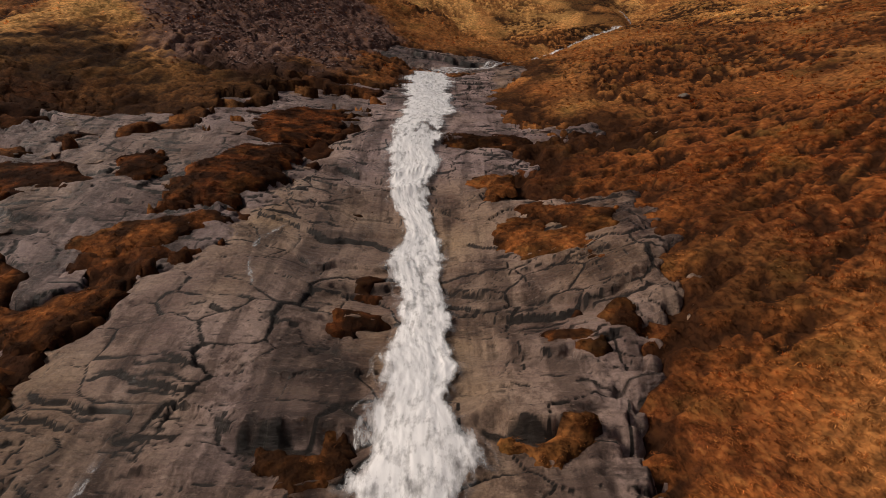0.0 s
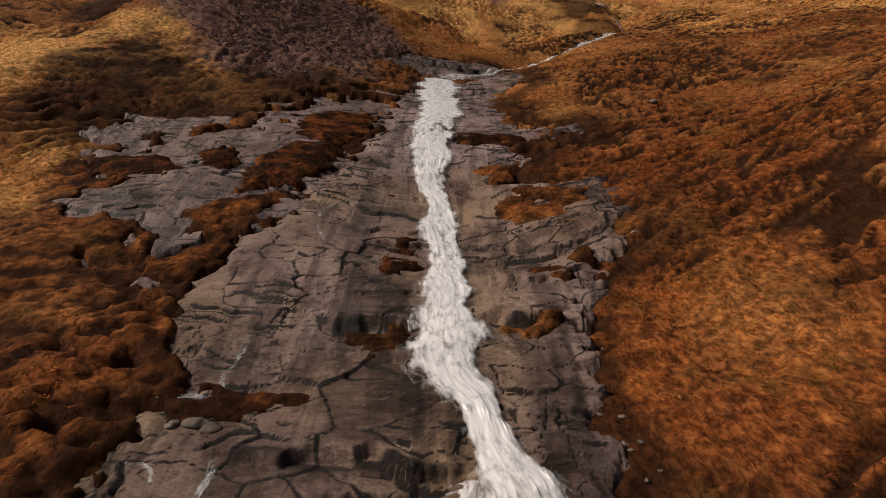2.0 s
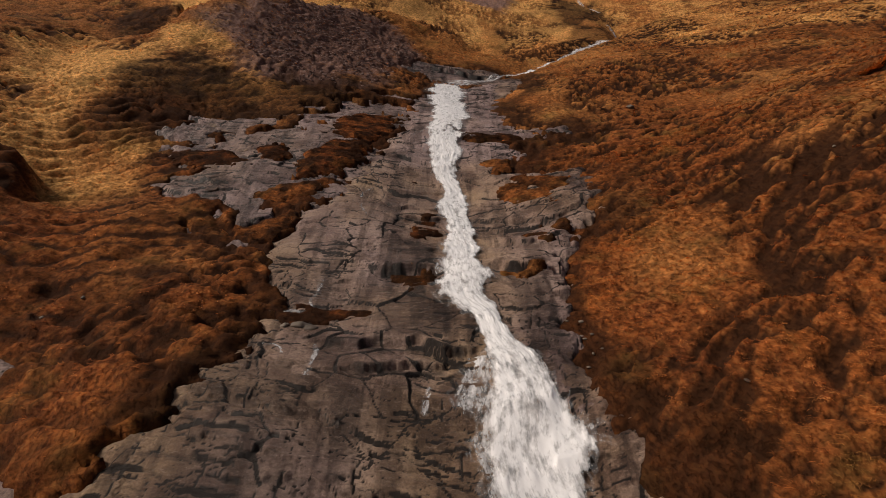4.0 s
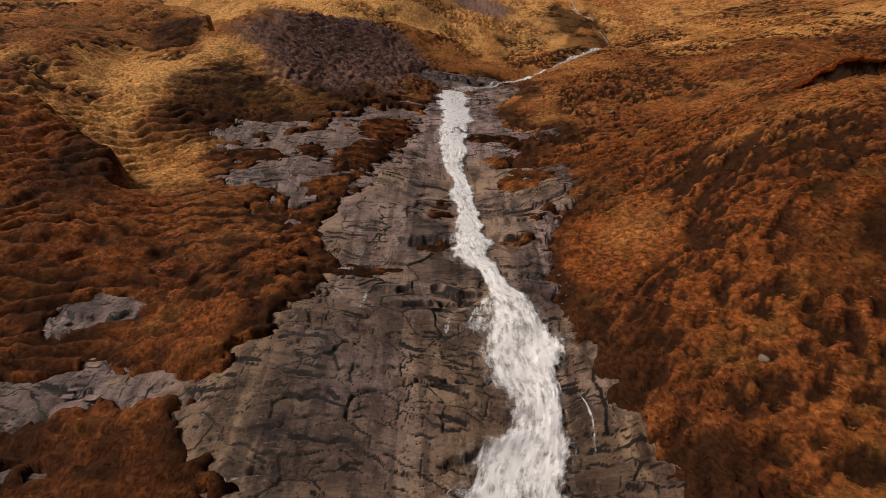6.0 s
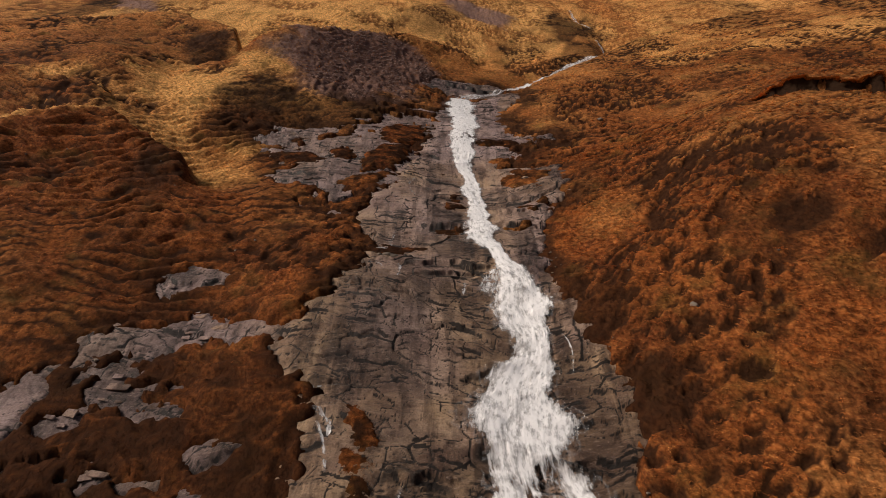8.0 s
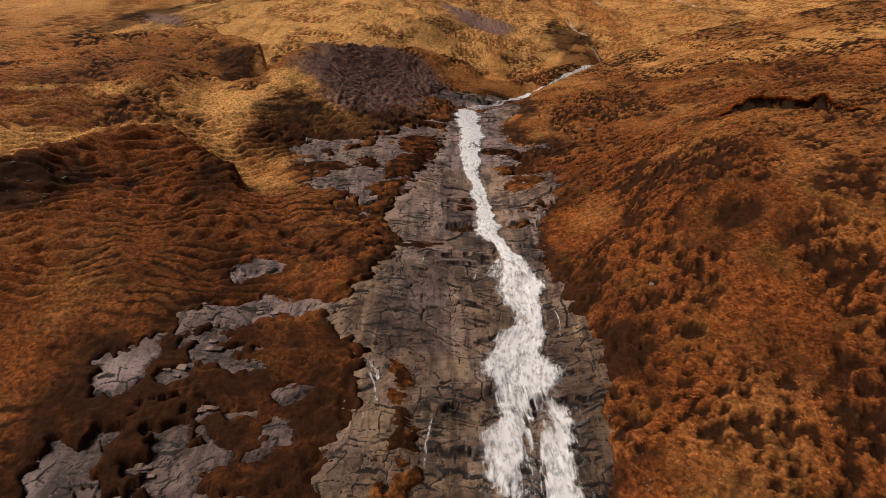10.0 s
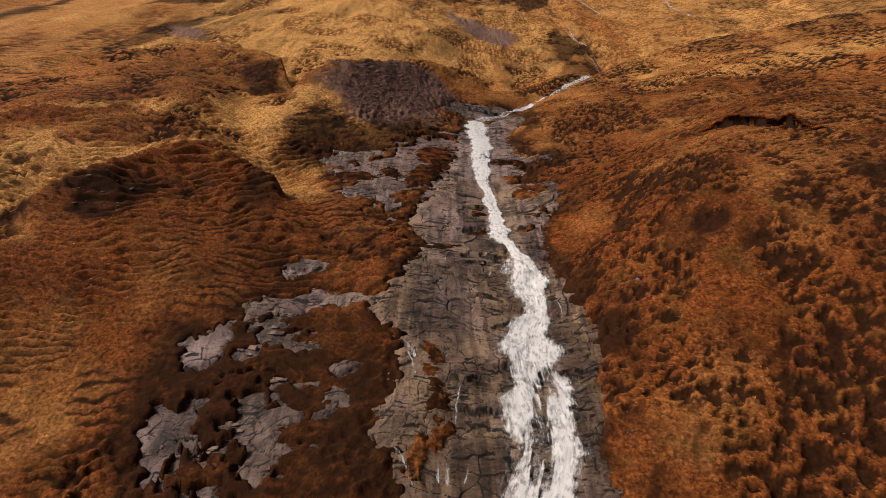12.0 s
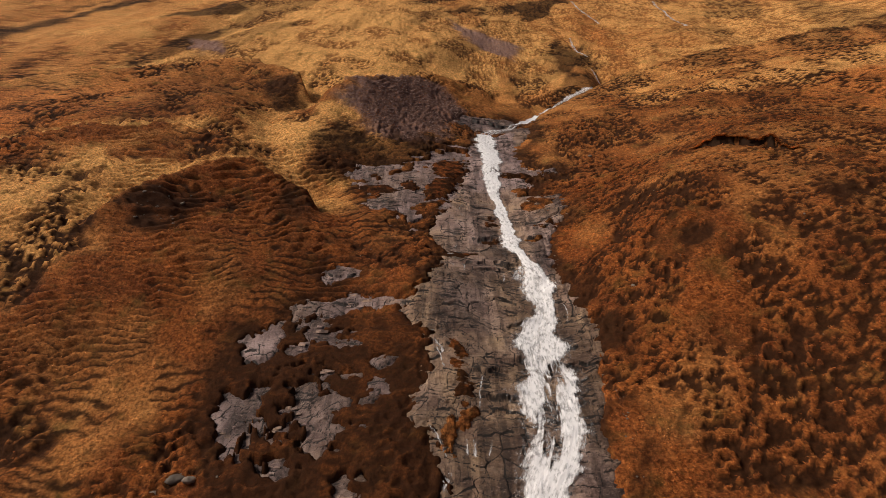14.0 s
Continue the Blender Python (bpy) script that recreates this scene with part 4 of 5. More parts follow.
# ---- grass ----
def blades_mesh(name, x, y, z, length, width, lean_x, lean_y, numbers, per, seed, joints=1, loose=0.55):
    """Bent blades in tufts, combed over by the lean: per blades round every root, each of so many quads and a tip."""
    rng = np.random.default_rng(seed)
    n = len(x) * per
    rep = lambda a: np.repeat(a, per)
    ang = rng.uniform(0, 2 * math.pi, n)
    far = np.sqrt(rng.uniform(0, 1, n)) * rep(length) * 0.4
    bx, by, bz = rep(x) + far * np.cos(ang), rep(y) + far * np.sin(ang), rep(z) - 0.03
    long = rep(length) * rng.uniform(0.6, 1.25, n)
    dx = rep(lean_x) + loose * np.cos(ang) + rng.normal(0, 0.25, n)
    dy = rep(lean_y) + loose * np.sin(ang) + rng.normal(0, 0.25, n)
    way = np.arctan2(dy, dx)
    curl = rng.normal(0, 0.5, n)
    w = rep(width) * rng.uniform(0.7, 1.3, n)
    reach = rng.uniform(0.6, 1.05, n)
    rings, px, py = [], bx, by
    shape = ((0.0, 0.0, 0.5), (0.50, 0.52, 0.5), (0.50, 0.36, 0.0)) if joints == 1 else ((0.0, 0.0, 0.5), (0.30, 0.40, 0.5), (0.36, 0.46, 0.4), (0.34, 0.26, 0.0))
    for k, (share, lift, thick) in enumerate(shape):
        px, py = px + long * share * reach * np.cos(way + curl * (k - 1)), py + long * share * reach * np.sin(way + curl * (k - 1))
        pz = bz + long * lift * (1.15 - 0.75 * reach)
        sx, sy = -np.sin(way) * w * thick, np.cos(way) * w * thick
        rings += [(px - sx, py - sy, pz), (px + sx, py + sy, pz)] if thick else [(px, py, pz)]
    verts = np.stack([np.stack(v, -1) for v in rings], 1).reshape(-1, 3)
    many = 2 * joints + 3
    corners = [0, 1, 3, 2, 2, 3, 4] if joints == 1 else [0, 1, 3, 2, 2, 3, 5, 4, 4, 5, 6]
    loops = (np.arange(n)[:, None] * many + np.array(corners)).ravel()
    numbers = dict(numbers, tone=rng.uniform(0, 1, len(x)))
    return mesh_of(name, verts, loops, np.tile([4] * joints + [3], n), BLADES, True, {k: np.repeat(v, per * many) for k, v in numbers.items()})


def grass_field(name, label, lo, hi, gap, length, width, per, seed, thin=0.0, joints=1):
    rng = np.random.default_rng(seed)
    nx, ny = int((hi[0] - lo[0]) / gap), int((hi[1] - lo[1]) / gap)
    x, y = np.meshgrid(lo[0] + (np.arange(nx) + 0.5) * gap, lo[1] + (np.arange(ny) + 0.5) * gap)
    x, y = (x + rng.uniform(-0.5, 0.5, x.shape) * gap).ravel(), (y + rng.uniform(-0.5, 0.5, y.shape) * gap).ravel()
    rock = bare_all(x, y)
    g, d, s = plants(x, y, rock)
    crown, pit, number, wx, wy = tussocks(x, y)
    ok = (rock < -0.12) & (rng.uniform(0, 1, x.shape) > thin + 0.75 * s + 0.5 * d + 0.95 * pit * step(0.54, 0.42, crown))
    x, y, rock, g, d, s, number, crown = (a[ok] for a in (x, y, rock, g, d, s, number, crown))
    z = turf_height(x, y, rock, base(x, y))
    turn = 2.2 * fbm(x * 0.4, y * 0.4, 501, 3) + 3.6
    short = (1 - 0.5 * d) * (0.6 + 0.4 * rng.uniform(0, 1, x.shape) * step(0.40, 0.55, crown)) * (0.7 + 0.5 * rng.uniform(0, 1, x.shape)) * (0.55 + 0.45 * step(-0.2, -1.6, rock))
    # Blades take on the painted shade of the hollow they root in.
    me = blades_mesh(name, x, y, z, length * short, np.full(x.shape, width), 1.5 * np.cos(turn), 1.5 * np.sin(turn) - 0.3,
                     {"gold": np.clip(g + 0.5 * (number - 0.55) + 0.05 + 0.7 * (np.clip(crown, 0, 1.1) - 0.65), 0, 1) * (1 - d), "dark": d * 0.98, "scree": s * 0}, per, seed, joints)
    tagged(new(name, me), label, "grass", kind="stuff")


grass_field("grass", "long rust and straw moor grass in tussocks", (2.5, -14), (13, 17), 0.135, 0.27, 0.008, 12, 11, joints=2)
grass_field("grass", "rust-brown grass on the terraced hillside", (-27, -14), (-4, 22), 0.23, 0.24, 0.013, 8, 12)
grass_field("grass", "rust and dark moor grass higher on the hill", (13, -14), (34, 22), 0.24, 0.24, 0.017, 8, 13)
grass_field("grass", "pale and rust grass on far terraces", (-48, -14), (-27, 30), 0.32, 0.22, 0.024, 6, 14)
grass_field("grass", "rust grass above the head of the fall", (-27, 22), (40, 62), 0.38, 0.28, 0.03, 5, 15)


# ---- turf growing on the rock ----
def turf_patch(poly, label, thick, lush, dark_share, gold_share, seed):
    poly = np.array(poly, float)
    lo, hi = poly.min(0) - 0.5, poly.max(0) + 0.5
    px, py = np.meshgrid(np.arange(lo[0], hi[0], 0.055), np.arange(lo[1], hi[1], 0.055))
    d = inside(poly, px, py) + 0.3 * fbm(px * 1.5, py * 2.4, seed, 5)
    size = min(0.6, 0.35 * float(np.min(poly.max(0) - poly.min(0))))
    dome = np.sqrt(np.clip(d / size, 0, 1))
    low = base(px, py) + ledges(px, py, LEDGES) * 0.7
    pz = np.maximum(low, rock_height(px, py) - 0.08) * 0.5 + 0.5 * low + 0.55 * thick * dome + 0.05 * (0.6 - cells(px / 0.3, py / 0.3, seed)[0]) * dome - 0.15 * step(0.05, -0.1, d)
    one = np.ones(px.shape)
    patch = new("turf_patch", sheet("turf_patch", px, py, pz, d > 0, TURF, {"gold": gold_share * one, "dark": np.clip(dark_share + 0.5 * fbm(px * 2.2, py * 2.2, seed, 3), 0, 1), "scree": 0 * one, "thatch": 0.5 * one}))
    tagged(patch, label, "turf", group="turf on the rock")
    pick = (d > 0.03).ravel() & (np.random.default_rng(seed).uniform(0, 1, px.size) < 0.22 * min(lush, 1.6))
    x, y, z = px.ravel()[pick], py.ravel()[pick], pz.ravel()[pick]
    if len(x):
        m = np.ones(len(x))
        part("grass", blades_mesh("grass", x, y, z, 0.15 * m, 0.008 * m, 0.9 * np.cos(7 * x), -0.9 * m, {"gold": gold_share * m, "dark": np.clip(dark_share + 0.5 * fbm(x * 2.2, y * 2.2, seed, 3), 0, 1), "scree": 0 * m}, 6, seed), patch, "short matted grass")["kind"] = "stuff"


BROWN_PATCH, TAN_PATCH, SHADED_HOLLOW = "dark rust turf patch growing on a rock ledge", "tan grass tuft hanging over a rock ledge", "mossy rock hollow with its shade painted near-black"
for n, (label, thick, lush, dark_, gold_, poly) in enumerate((
    (BROWN_PATCH, 0.28, 1, 0.25, 0.0, [(-7.4, 22.8), (-6, 24.7), (-4, 25), (-3.9, 21.4), (-4.7, 20.3), (-5.7, 19.6), (-6.8, 20.5)]),
    (BROWN_PATCH, 0.40, 1, 0.35, 0.0, [(-7.7, 16.3), (-7.4, 18), (-6.5, 19.3), (-4.7, 19.8), (-4.7, 18.4), (-4.9, 16.4), (-5.7, 15.4), (-7.2, 15.3)]),
    (BROWN_PATCH, 0.30, 1, 0.2, 0.15, [(-9.1, 13.7), (-8.3, 13.9), (-7, 14.5), (-5.8, 14.9), (-5.6, 14.3), (-6.5, 13.2), (-7.7, 13.1), (-8.8, 13.2)]),
    (BROWN_PATCH, 0.30, 1, 0.3, 0.1, [(-8.6, 10.9), (-7.8, 11.8), (-6.8, 11.8), (-6.7, 10.8), (-7.1, 10.0), (-8.1, 10.2)]),
    (BROWN_PATCH, 0.25, 1, 0.45, 0.0, [(-14.1, 17.8), (-11.6, 17.6), (-9.8, 16.2), (-12.1, 16), (-13.7, 16.4)]),
    (BROWN_PATCH, 0.22, 1, 0.4, 0.0, [(-10.2, 18.3), (-9.1, 18.5), (-8.2, 17.1), (-8.9, 16.3), (-9.7, 16.9)]),
    (BROWN_PATCH, 0.25, 1, 0.2, 0.1, [(1.9, 15.8), (3.2, 15.4), (4.5, 14.5), (4.1, 13.4), (3.2, 13.8), (2.4, 14.8)]),
    (BROWN_PATCH, 0.25, 1, 0.1, 0.15, [(1.4, 15), (2.4, 14.7), (3.4, 13.1), (3.5, 12.2), (2.7, 12.5), (2, 13.1), (1.3, 14.1)]),
    (BROWN_PATCH, 0.22, 1, 0.1, 0.2, [(1, 17.7), (2.1, 17.7), (2.1, 16.6), (1.3, 16.5), (0.8, 17.2)]),
    (BROWN_PATCH, 0.22, 1, 0.4, 0.0, [(2.5, 10.9), (3.4, 10.4), (3.2, 10), (2.4, 10.4)]),
    (BROWN_PATCH, 0.22, 1, 0.4, 0.1, [(1.7, 10.7), (2.8, 9.9), (2.6, 9.3), (1.8, 9.9)]),
    (BROWN_PATCH, 0.18, 1, 0.6, 0.0, [(0, 21.4), (1.1, 21.5), (2.7, 20.8), (4, 20.3), (2.4, 20.1), (1, 20.4), (0.1, 20.5)]),
    # Three mossy hollows, their shade painted in as near-black colour.
    (SHADED_HOLLOW, 0.06, 0.12, 0.95, 0.0, [(-2.8, 16.3), (-2, 16.6), (-1.9, 16), (-2.4, 15.5)]),
    (SHADED_HOLLOW, 0.06, 0.12, 0.95, 0.0, [(-2.1, 12.8), (-1.5, 12.9), (-1.5, 12.1), (-2, 12)]),
    (SHADED_HOLLOW, 0.06, 0.12, 0.95, 0.0, [(-2.2, 11.3), (-1.2, 11.4), (-1.3, 10.8), (-2.1, 10.8)]),
    (TAN_PATCH, 0.25, 2, 0.5, 0.25, [(-2.9, 8.1), (-1.5, 8.05), (-1.5, 7.5), (-2, 7.1), (-2.6, 7.5)]),
    (TAN_PATCH, 0.25, 2, 0.3, 0.35, [(0.9, 8.1), (2.1, 7.9), (2.2, 7.4), (1.6, 7.2), (1.0, 7.5)]),
    ("orange-brown ferny clump clinging to the rock face", 0.16, 2, 0.3, 0.0, [(-5.5, -3.7), (-4.6, -3.9), (-4.4, -5.8), (-3.9, -7.7), (-4.7, -8.4), (-5.2, -7.4), (-5.3, -5.9)]),
    ("orange-brown ferny clump clinging to the rock face", 0.3, 2, 0.05, 0.2, [(-5.2, -9), (-4.1, -8.6), (-4, -9.2), (-4.8, -9.7), (-5.2, -9.6)]),
    ("bright orange ferny clump on the rock face", 0.3, 2, 0.0, 0.3, [(-5.9, -9.6), (-5.4, -9.1), (-5.1, -10), (-5.2, -11.2), (-5.7, -10.9)]),
    ("dark mossy strip across the wet slab", 0.10, 0.5, 0.45, 0.0, [(-6, 5.7), (-4.8, 6.1), (-3.4, 6.0), (-2.4, 5.95), (-3.2, 5.6), (-4, 5.4), (-4.6, 5.2), (-5.6, 5.1)]),
)):
    turf_patch(poly, label, thick, lush, min(dark_ + 0.52, 1.0), gold_ * 0.6, 601 + n)


# ---- falling and running water ----
def ribbon(name, label, rows, across, along, thick, body_mid, body_edge, seed, gaps=(), height=rock_height, ragged=0.3, category="waterfall", smooth=12, loose=0.0):
    """A sheet of white water down a line of (x, y, width)."""
    rows = np.array(rows, float)
    run = np.r_[0, np.cumsum(np.hypot(*np.diff(rows[:, :2], axis=0).T))]
    n = max(int(run[-1] / along), 6)
    s = np.linspace(0, run[-1], n)
    weights = spline_weights(run, s) if len(rows) > 2 else np.stack([1 - s / run[-1], s / run[-1]], -1)
    line = weights @ rows
    tangent = np.gradient(line[:, :2], axis=0)
    tangent /= np.hypot(*tangent.T)[:, None] + 1e-9
    side = np.stack([-tangent[:, 1], tangent[:, 0]], -1) * np.where(tangent[:, 1:2] < 0, 1, -1)
    side = side * 0.35 + np.array([1.0, 0.0]) * 0.65 if abs(rows[-1, 1] - rows[0, 1]) > abs(rows[-1, 0] - rows[0, 0]) else side
    m = max(int(rows[:, 2].max() * 1.25 / across), 5)
    u = np.linspace(-1, 1, m)
    uu, ss = np.meshgrid(u, s)
    half = np.maximum(line[:, 2], 0.05)[:, None] / 2
    half = half * (1 + ragged * np.where(uu < 0, fbm(ss * 0.9, ss * 0, seed, 4), fbm(ss * 0.9, ss * 0 + 9, seed + 5, 4)))
    x = line[:, :1] + side[:, :1] * uu * half
    y = line[:, 1:2] + side[:, 1:] * uu * half
    z = height(x, y)
    floor_ = z.copy()
    for _ in range(smooth):
        z[1:-1] = np.maximum(floor_[1:-1] - 0.03, 0.25 * z[:-2] + 0.5 * z[1:-1] + 0.25 * z[2:])
        z[:, 1:-1] = 0.15 * z[:, :-2] + 0.7 * z[:, 1:-1] + 0.15 * z[:, 2:]
    flow = fbm(uu * half * 5, ss * 0.9, seed + 11, 4)
    z = z + thick * (0.35 + 0.65 * np.sqrt(np.clip(1 - uu ** 2, 0, 1))) + thick * 0.04 * flow + 0.012 * fbm(uu * half * 9, ss * 4.5, seed + 19, 3)
    body = body_edge + (body_mid - body_edge) * step(1.0, 0.5, np.abs(uu)) + 0.2 * fbm(uu * half * 2.0, ss * 0.5, seed + 23, 3)
    body = body - loose * step(5.0, 0.0, y)
    keep = np.abs(uu) + 0.12 * flow < 1.0
    for poly in gaps:
        hole = inside(poly, x, y, 2.0)
        body -= 0.85 * step(-0.3, 0.25, hole + 0.45 * flow + 0.12 * fbm(x * 5, y * 2, seed + 29, 3))
    me = sheet(name, x, y, z, keep, WATER, {"body": body, "u": uu * half, "v": ss})
    uv = np.empty((len(me.vertices), 2), np.float32)
    for n_, key in enumerate("uv"):
        column = np.empty(len(me.vertices), np.float32)
        me.attributes[key].data.foreach_get("value", column)
        uv[:, n_] = column
    corner = np.empty(len(me.loops), np.int32)
    me.loops.foreach_get("vertex_index", corner)
    me.uv_layers.new(name="UVMap").data.foreach_set("uv", uv[corner].ravel())
    return tagged(new(name, me), label, category)


FALL = [(-0.84, 35.4, 2.4), (-0.78, 30.8, 2.6), (-0.74, 24.7, 2.2), (-0.94, 22.0, 2.1), (-0.98, 19.8, 2.0), (-0.92, 18.6, 1.65), (-1.03, 17.6, 1.75),
        (-1.02, 16.7, 1.4), (-0.78, 15.7, 1.08), (-0.61, 15.0, 0.9), (-0.66, 14.1, 1.2), (-0.63, 13.1, 1.3), (-0.45, 12.1, 1.05), (-0.44, 11.2, 1.1),
        (-0.41, 10.4, 1.17), (-0.32, 9.6, 1.4), (-0.39, 8.5, 1.45), (-0.35, 6.9, 1.7), (-0.2, 6.1, 1.5), (0.13, 5.5, 1.05), (0.33, 4.75, 0.9),
        (0.65, 3.9, 1.5), (0.97, 2.3, 2.1), (0.92, 1.2, 2.4), (1.04, 0.4, 2.1), (1.19, -0.2, 1.65), (1.12, -1.1, 1.75), (0.8, -1.9, 2.3), (0.45, -2.8, 2.8),
        (0.3, -3.6, 3.3), (0.16, -4.5, 3.3), (0.22, -5.6, 3.2), (0.4, -6.8, 3.5), (0.44, -8.3, 3.6), (0.37, -9.6, 3.2), (0.0, -10.8, 3.2), (-0.5, -11.9, 3.2), (-0.95, -12.9, 2.9), (-1.3, -16, 3.0)]
fall = ribbon("waterfall", "white foaming waterfall running down the rock", [(x, y, w * 1.16) for x, y, w in FALL], 0.05, 0.055, 0.17, 0.95, -0.5, 701, smooth=60, loose=0.16, gaps=(
    [(0.45, -5.7), (1.1, -5.8), (0.7, -7.5), (0.5, -9.5), (0.05, -11.4), (-0.4, -11.4), (-0.5, -10.7), (-0.9, -10.5), (-0.65, -9.6), (0.0, -8.2), (0.2, -7.1)], [(-0.75, 22.2), (-0.35, 22.2), (-0.35, 21.4), (-0.75, 21.4)]))
fall["kind"] = "structure"

RILLS = [
    [(-4.4, 4.3, 0.12), (-4.3, 3.6, 0.16), (-4.3, 3.2, 0.16), (-4.3, 2.8, 0.22)], [(-5.7, 3.95, 0.14), (-5.3, 3.9, 0.12), (-5.1, 3.6, 0.1)],
    [(-4.9, 7.8, 0.08), (-4.9, 7.1, 0.1), (-5.0, 6.4, 0.1), (-4.9, 6.0, 0.12)], [(-6.0, 5.6, 0.07), (-5.2, 5.8, 0.09), (-4.3, 5.9, 0.07)],
    [(-1.3, 3.0, 0.18), (-1.4, 2.6, 0.2), (-1.5, 2.1, 0.22)], [(-0.6, 3.0, 0.2), (-0.6, 2.4, 0.25)], [(-4.5, 12.9, 0.1), (-4.2, 12.2, 0.14), (-4.0, 11.8, 0.1)],
    [(-4.0, 14.9, 0.08), (-4.3, 14.0, 0.1), (-4.5, 13.3, 0.1)], [(-6.4, -4.3, 0.16), (-5.9, -5.5, 0.2), (-5.8, -6.0, 0.2)],
    [(-6.5, -9.6, 0.2), (-6.1, -10.3, 0.25), (-5.7, -11.1, 0.25)], [(-5.5, -11.8, 0.25), (-5.8, -12.5, 0.35), (-6.0, -13.4, 0.4)],
    [(-4.6, -10.2, 0.15), (-4.6, -11.0, 0.18)], [(-4.2, -10.2, 0.18), (-4.2, -11.1, 0.2)], [(-3.5, -6.2, 0.1), (-3.7, -7.3, 0.13), (-3.8, -8.4, 0.13)],
    [(-3.2, -10.2, 0.12), (-3.5, -11.0, 0.15)], [(-7.0, -3.8, 0.1), (-6.5, -3.9, 0.12), (-6.1, -4.2, 0.16), (-5.9, -4.8, 0.16)],
    [(-7.6, -3.0, 0.06), (-6.7, -3.0, 0.09), (-6.0, -2.9, 0.06)], [(-3.4, 21.0, 0.12), (-2.6, 21.3, 0.14), (-1.9, 22.0, 0.16)],
    [(0.1, 4.0, 0.7), (0.0, 3.0, 0.9), (-0.05, 2.0, 1.1), (-0.05, 1.1, 1.1), (0.2, 0.4, 0.7)],
    [(2.3, -0.2, 0.05), (2.5, -1.2, 0.07), (2.4, -1.9, 0.05)],
]
for n, rows in enumerate(RILLS):
    rows = [(x, y, w * (1.0 if y < 2 else 1.3)) for x, y, w in rows]
    ribbon("rivulet", "thin white rivulet trickling down wet rock", rows, 0.02, 0.04, 0.02, 0.12, -0.3, 801 + 31 * n, ragged=0.8, category="rivulet")["group"] = "rivulets on the rock"


def stream_height(x, y):
    return turf_height(x, y, bare_all(x, y), base(x, y)) + 0.05


for rows, label in (
    ([(8.2, 49.2, 0.9), (7.0, 47.3, 1.3), (5.4, 44.6, 1.5), (3.9, 41.4, 1.3)], "white cascade of the stream above the fall"),
    ([(22.5, 63.6, 1.0), (18.0, 61.2, 1.6), (13.8, 56.0, 1.2), (11.0, 52.6, 0.6), (8.6, 49.8, 0.6)], "pale stream winding down from the hill"),
    ([(23.0, 76.0, 0.5), (23.7, 70.2, 0.5), (24.3, 64.4, 0.6), (22.5, 62.6, 0.8)], "narrow white burn in a gully"),
    ([(3.9, 40.8, 1.1), (1.8, 38.2, 1.6), (-0.2, 36.6, 2.2), (-0.84, 35.0, 2.4)], "shallow stream over bedded rock above the lip"),
    ([(57.0, 141.0, 0.9), (53.7, 120.1, 0.9), (52.0, 102.5, 0.8)], "distant burn on the far hillside"),
    ([(31.5, 137.0, 0.7), (31.5, 116.0, 0.7), (33.0, 110.0, 0.6)], "distant burn on the far hillside"),
    ([(23.0, 97.2, 0.5), (22.9, 89.6, 0.7), (24.2, 84.9, 0.6)], "distant burn on the far hillside"),
):
    stream = ribbon("stream", label, rows, 0.07, 0.12, 0.05, 0.3 if rows[0][1] < 41 else 1.3 if rows[0][1] < 51 else 0.4 if rows[0][1] < 80 else 0.3, -0.1, 951, height=rock_height if rows[0][0] < 8 and rows[0][1] < 41 else stream_height, ragged=0.4, category="stream")
    stream["kind"] = "structure"


# ---- loose stones ----
def stone_mesh(seed, squash):
    bm = bmesh.new()
    bmesh.ops.create_icosphere(bm, subdivisions=3, radius=0.5)
    for v in bm.verts:
        p = v.co.copy()
        k = 1 + 0.35 * noise.noise(p * 1.7 + Vector((seed, 0, 0))) + 0.12 * noise.noise(p * 5 + Vector((0, seed, 0)))
        flat_ = noise.cell(p * 1.4 + Vector((seed, seed, 0))) * 0.18
        v.co = Vector((p.x * 1.25, p.y, p.z * squash)) * (k - flat_)
    me = bpy.data.meshes.new("stone")
    bm.to_mesh(me)
    bm.free()
    for f in me.polygons:
        f.use_smooth = True
    me.materials.append(STONE)
    return me


STONES = [stone_mesh(s, q) for s, q in ((1.3, 0.6), (4.1, 0.7), (7.7, 0.55), (9.2, 0.8))]


def stone(x, y, size, label, name="stone", on_rock=False):
    ax, ay = np.array([x]), np.array([y])
    z = float((rock_height(ax, ay) if on_rock else turf_height(ax, ay, bare_all(ax, ay), base(ax, ay)))[0])
    ob = new(name, random.choice(STONES))
    ob.matrix_world = pose(x, y, z - size * 0.02, 0, 0, random.uniform(0, 360)) @ Matrix.Diagonal((size, size, size, 1))
    return tagged(ob, label, "stone" if name == "stone" else "boulder", group="loose stones" if name == "stone" else "")


for x, y, size in ((-5.0, 5.1, 0.4), (-4.72, 5.0, 0.34), (-5.4, 5.0, 0.25)):
    stone(x, y, size, "rounded lichened boulder lying on the slab", "boulder", True)
for x, y, size, label in ((6.75, -1.67, 0.28, "grey boulder half sunk in hillside grass"), (10.15, 24.4, 0.5, "dark boulder in hillside grass"),
                          (7.6, 20.3, 0.4, "dark boulder in hillside grass"), (-19.8, -11.0, 0.8, "grey boulder at the foot of the bluff"),
                          (-20.6, -11.6, 0.6, "grey boulder at the foot of the bluff"), (-18.9, -11.4, 0.5, "grey boulder at the foot of the bluff")):
    stone(x, y, size, label, "boulder")
for n in range(26):
    t = random.random()
    stone(2.5 + 0.3 * math.sin(9 * t) + random.uniform(-0.35, 0.35), 3.0 + 7.0 * t, random.uniform(0.05, 0.12), "small pale stone in the gully beside the slab")
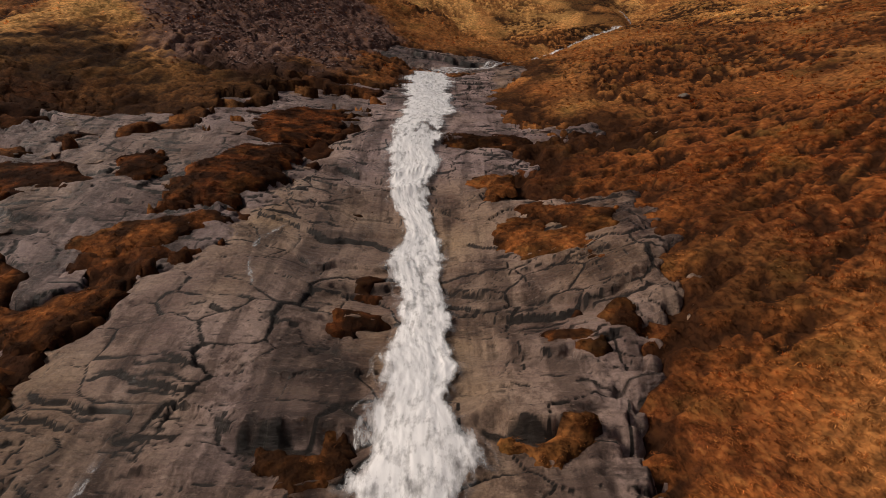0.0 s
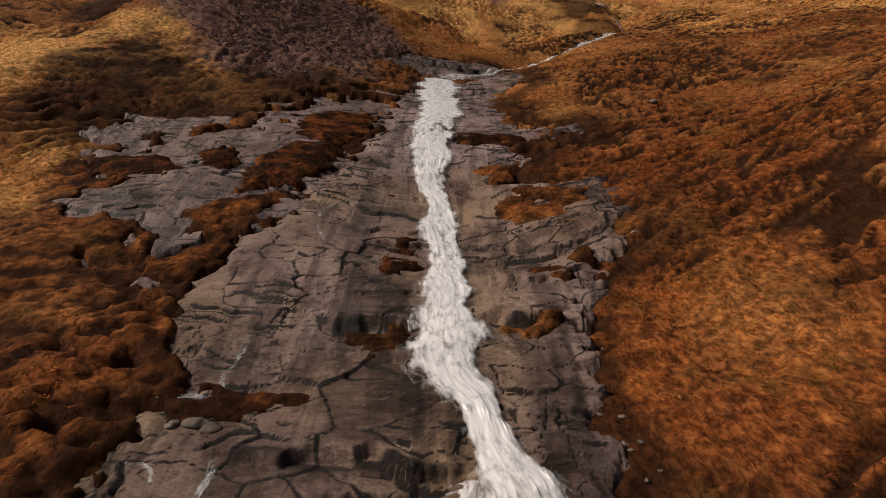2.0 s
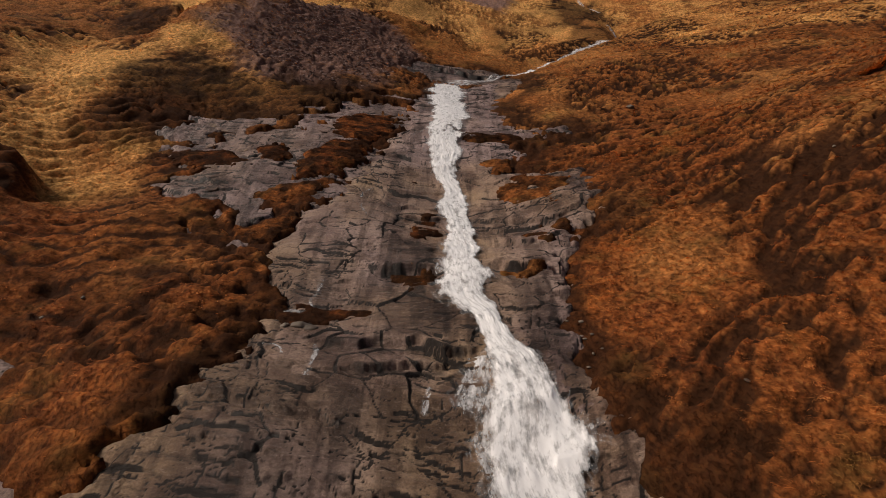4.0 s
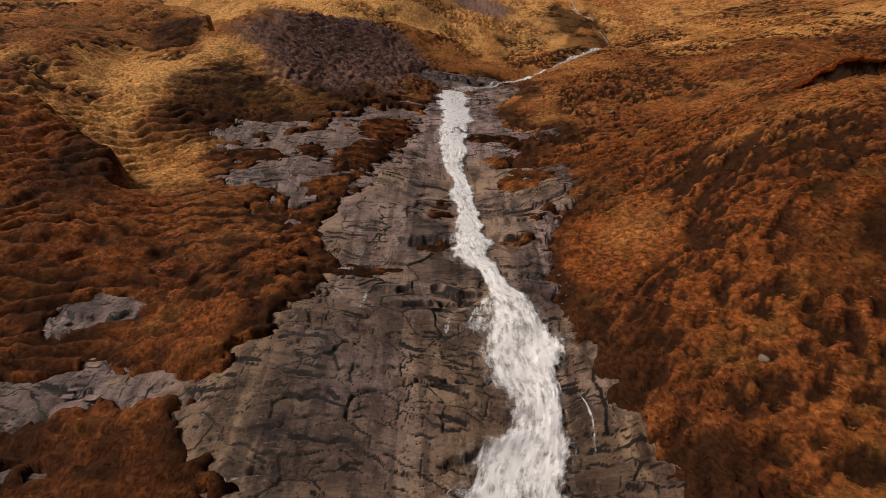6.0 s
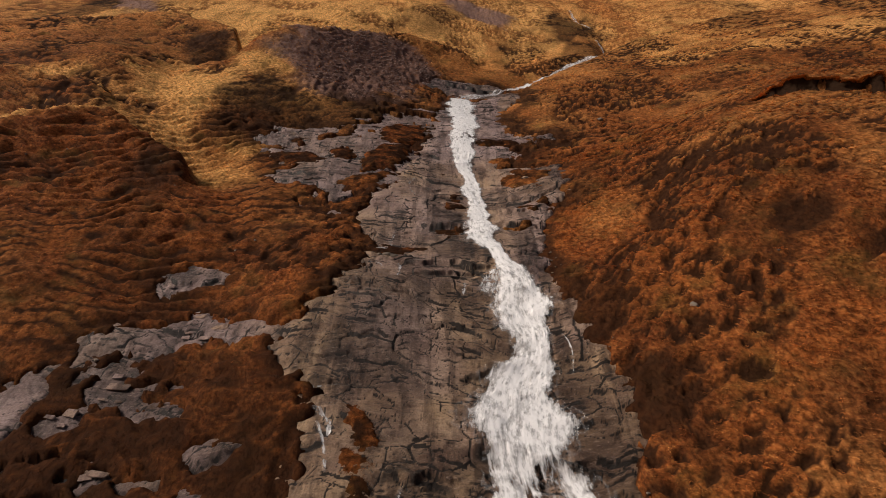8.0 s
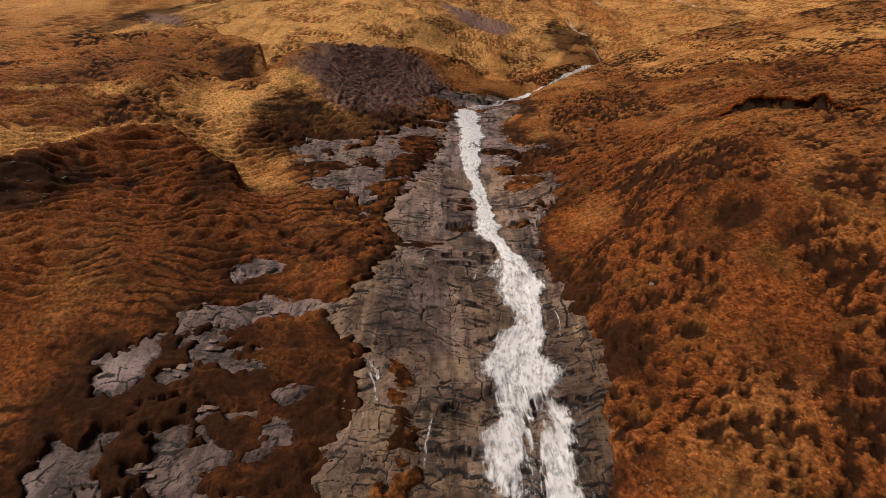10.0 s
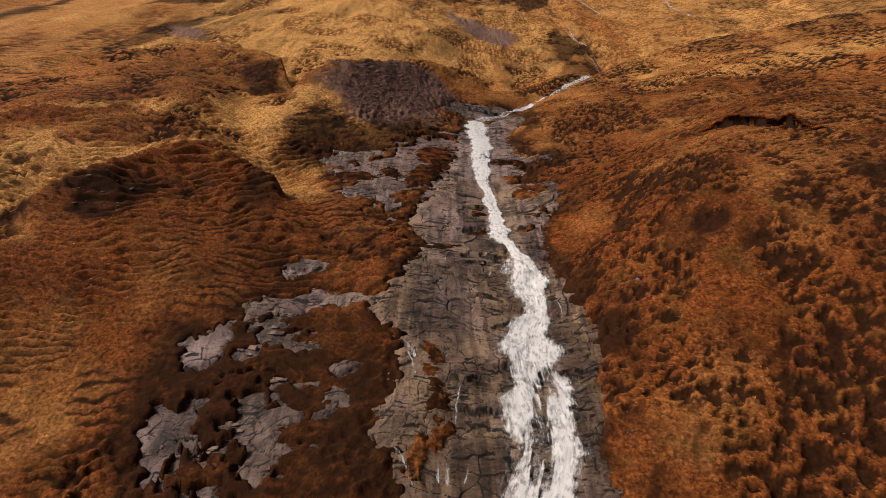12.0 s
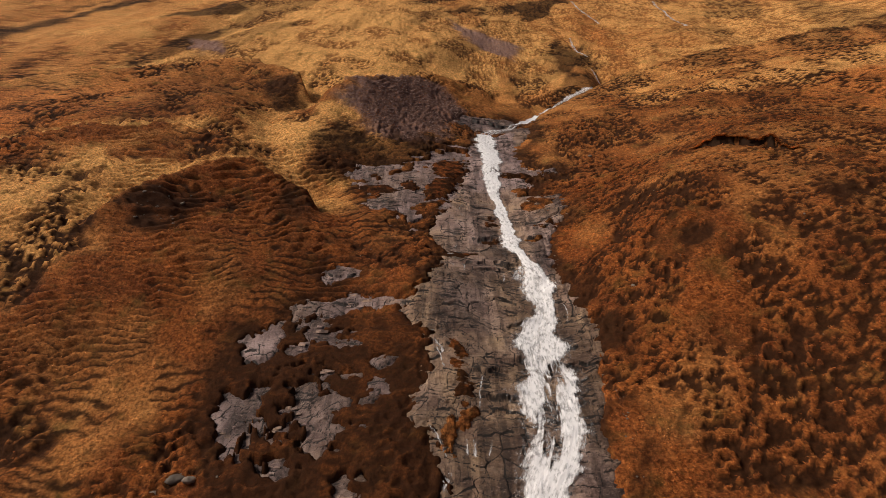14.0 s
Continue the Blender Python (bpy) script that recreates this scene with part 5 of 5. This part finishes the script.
for n in range(22):
    t = random.random()
    stone(3.7 + 0.3 * math.sin(7 * t) + random.uniform(-0.3, 0.3), -13.0 + 12.0 * t, random.uniform(0.05, 0.13), "small pale stone at the edge of the rock face")
for n in range(30):
    stone(random.uniform(-31, -27), random.uniform(5.5, 10.5), random.uniform(0.08, 0.25), "small grey stone on the dark knoll")
for n in range(40):
    stone(random.choice((random.uniform(4.5, 22), random.uniform(-30, -10))), random.uniform(-12, 20), random.uniform(0.06, 0.16), "small pale stone scattered in moor grass")

# Undercut peat bank on the hillside.
def peat_material():
    m, nodes, links, shader = material("wet_peat", 0.95, 0.05)
    place = nodes.new("ShaderNodeNewGeometry").outputs["Position"]
    lumps = noise_node(nodes, links, place, 3.0, 5, 0.7)
    links.new(mixed(nodes, links, lumps, (0.012, 0.007, 0.005), (0.05, 0.026, 0.014)), shader.inputs["Base Color"])
    bump(nodes, links, shader, lumps, 0.8, 0.08)
    return m


def peat_bank(ax, ay, bx, by, high):
    n, m = 90, 12
    t, v = np.meshgrid(np.linspace(0, 1, n), np.linspace(0, 1, m))
    x, y = ax + (bx - ax) * t, ay + (by - ay) * t + 0.35 * fbm(t * 9, t * 0, 1201, 4)
    tall = high * np.sin(np.pi * np.clip(t, 0.02, 0.98)) ** 0.5 * (0.75 + 0.35 * fbm(t * 7, t * 0 + 3, 1203, 3))
    low = turf_height(x, y - 0.7, bare_all(x, y - 0.7), base(x, y - 0.7))
    z = low - 0.12 + tall * v
    y = y - 0.62 + 0.30 * v + 0.16 * np.sin(v * 3.0) + 0.10 * fbm(t * 30, v * 4, 1207, 3)
    bank = new("peat_bank", sheet("peat_bank", x, y, z, np.ones(x.shape, bool), peat_material()))
    tagged(bank, "dark undercut peat bank across the hillside", "peat bank")
    rng_ = np.random.default_rng(5)
    k = rng_.integers(0, n, 700)
    one = np.ones(700)
    part("grass", blades_mesh("grass", x[-1, k], y[-1, k] + rng_.uniform(-0.05, 0.35, 700), z[-1, k], 0.36 * one, 0.026 * one, 0.2 * one, -1.2 * one,
                              {"gold": 0.35 * one, "dark": 0 * one, "scree": 0 * one}, 6, 1211), bank, "rust grass fringe hanging over the lip")["kind"] = "stuff"


peat_bank(17.8, 16.2, 24.8, 11.0, 1.3)

# Scree below the brow of the hill.
rng = np.random.default_rng(77)
sx_, sy_ = rng.uniform(-23, 2, 40000), rng.uniform(27, 55, 40000)
share = cover(SCREE[:1], sx_, sy_, 1.2, 241) * step(-0.5, 0.6, fbm(sx_ * 0.3, sy_ * 0.3, 991, 3) + 0.35)
pick = (share * 0.45 > rng.uniform(0.05, 1, 40000)) & (bare_all(sx_, sy_) < -0.2)
sx_, sy_ = sx_[pick][:7000], sy_[pick][:7000]
sz_ = turf_height(sx_, sy_, bare_all(sx_, sy_), base(sx_, sy_))
ico = bmesh.new()
bmesh.ops.create_icosphere(ico, subdivisions=1, radius=0.5)
ball = np.array([v.co[:] for v in ico.verts])
faces = np.array([[v.index for v in f.verts] for f in ico.faces])
ico.free()
size_ = rng.uniform(0.06, 0.20, len(sx_))
shape = ball[None] * (1 + rng.uniform(-0.3, 0.3, (len(sx_), len(ball), 1))) * size_[:, None, None] * np.array([1.2, 1.0, 0.6])
verts = (shape + np.stack([sx_, sy_, sz_ + 0.02], -1)[:, None]).reshape(-1, 3)
loops = (faces[None] + (np.arange(len(sx_)) * len(ball))[:, None, None]).ravel()
tagged(new("scree", mesh_of("scree", verts, loops, np.full(len(sx_) * len(faces), 3), SCREE_STONE, False)),
       "grey-purple scree stones spread below the brow", "scree", kind="stuff")
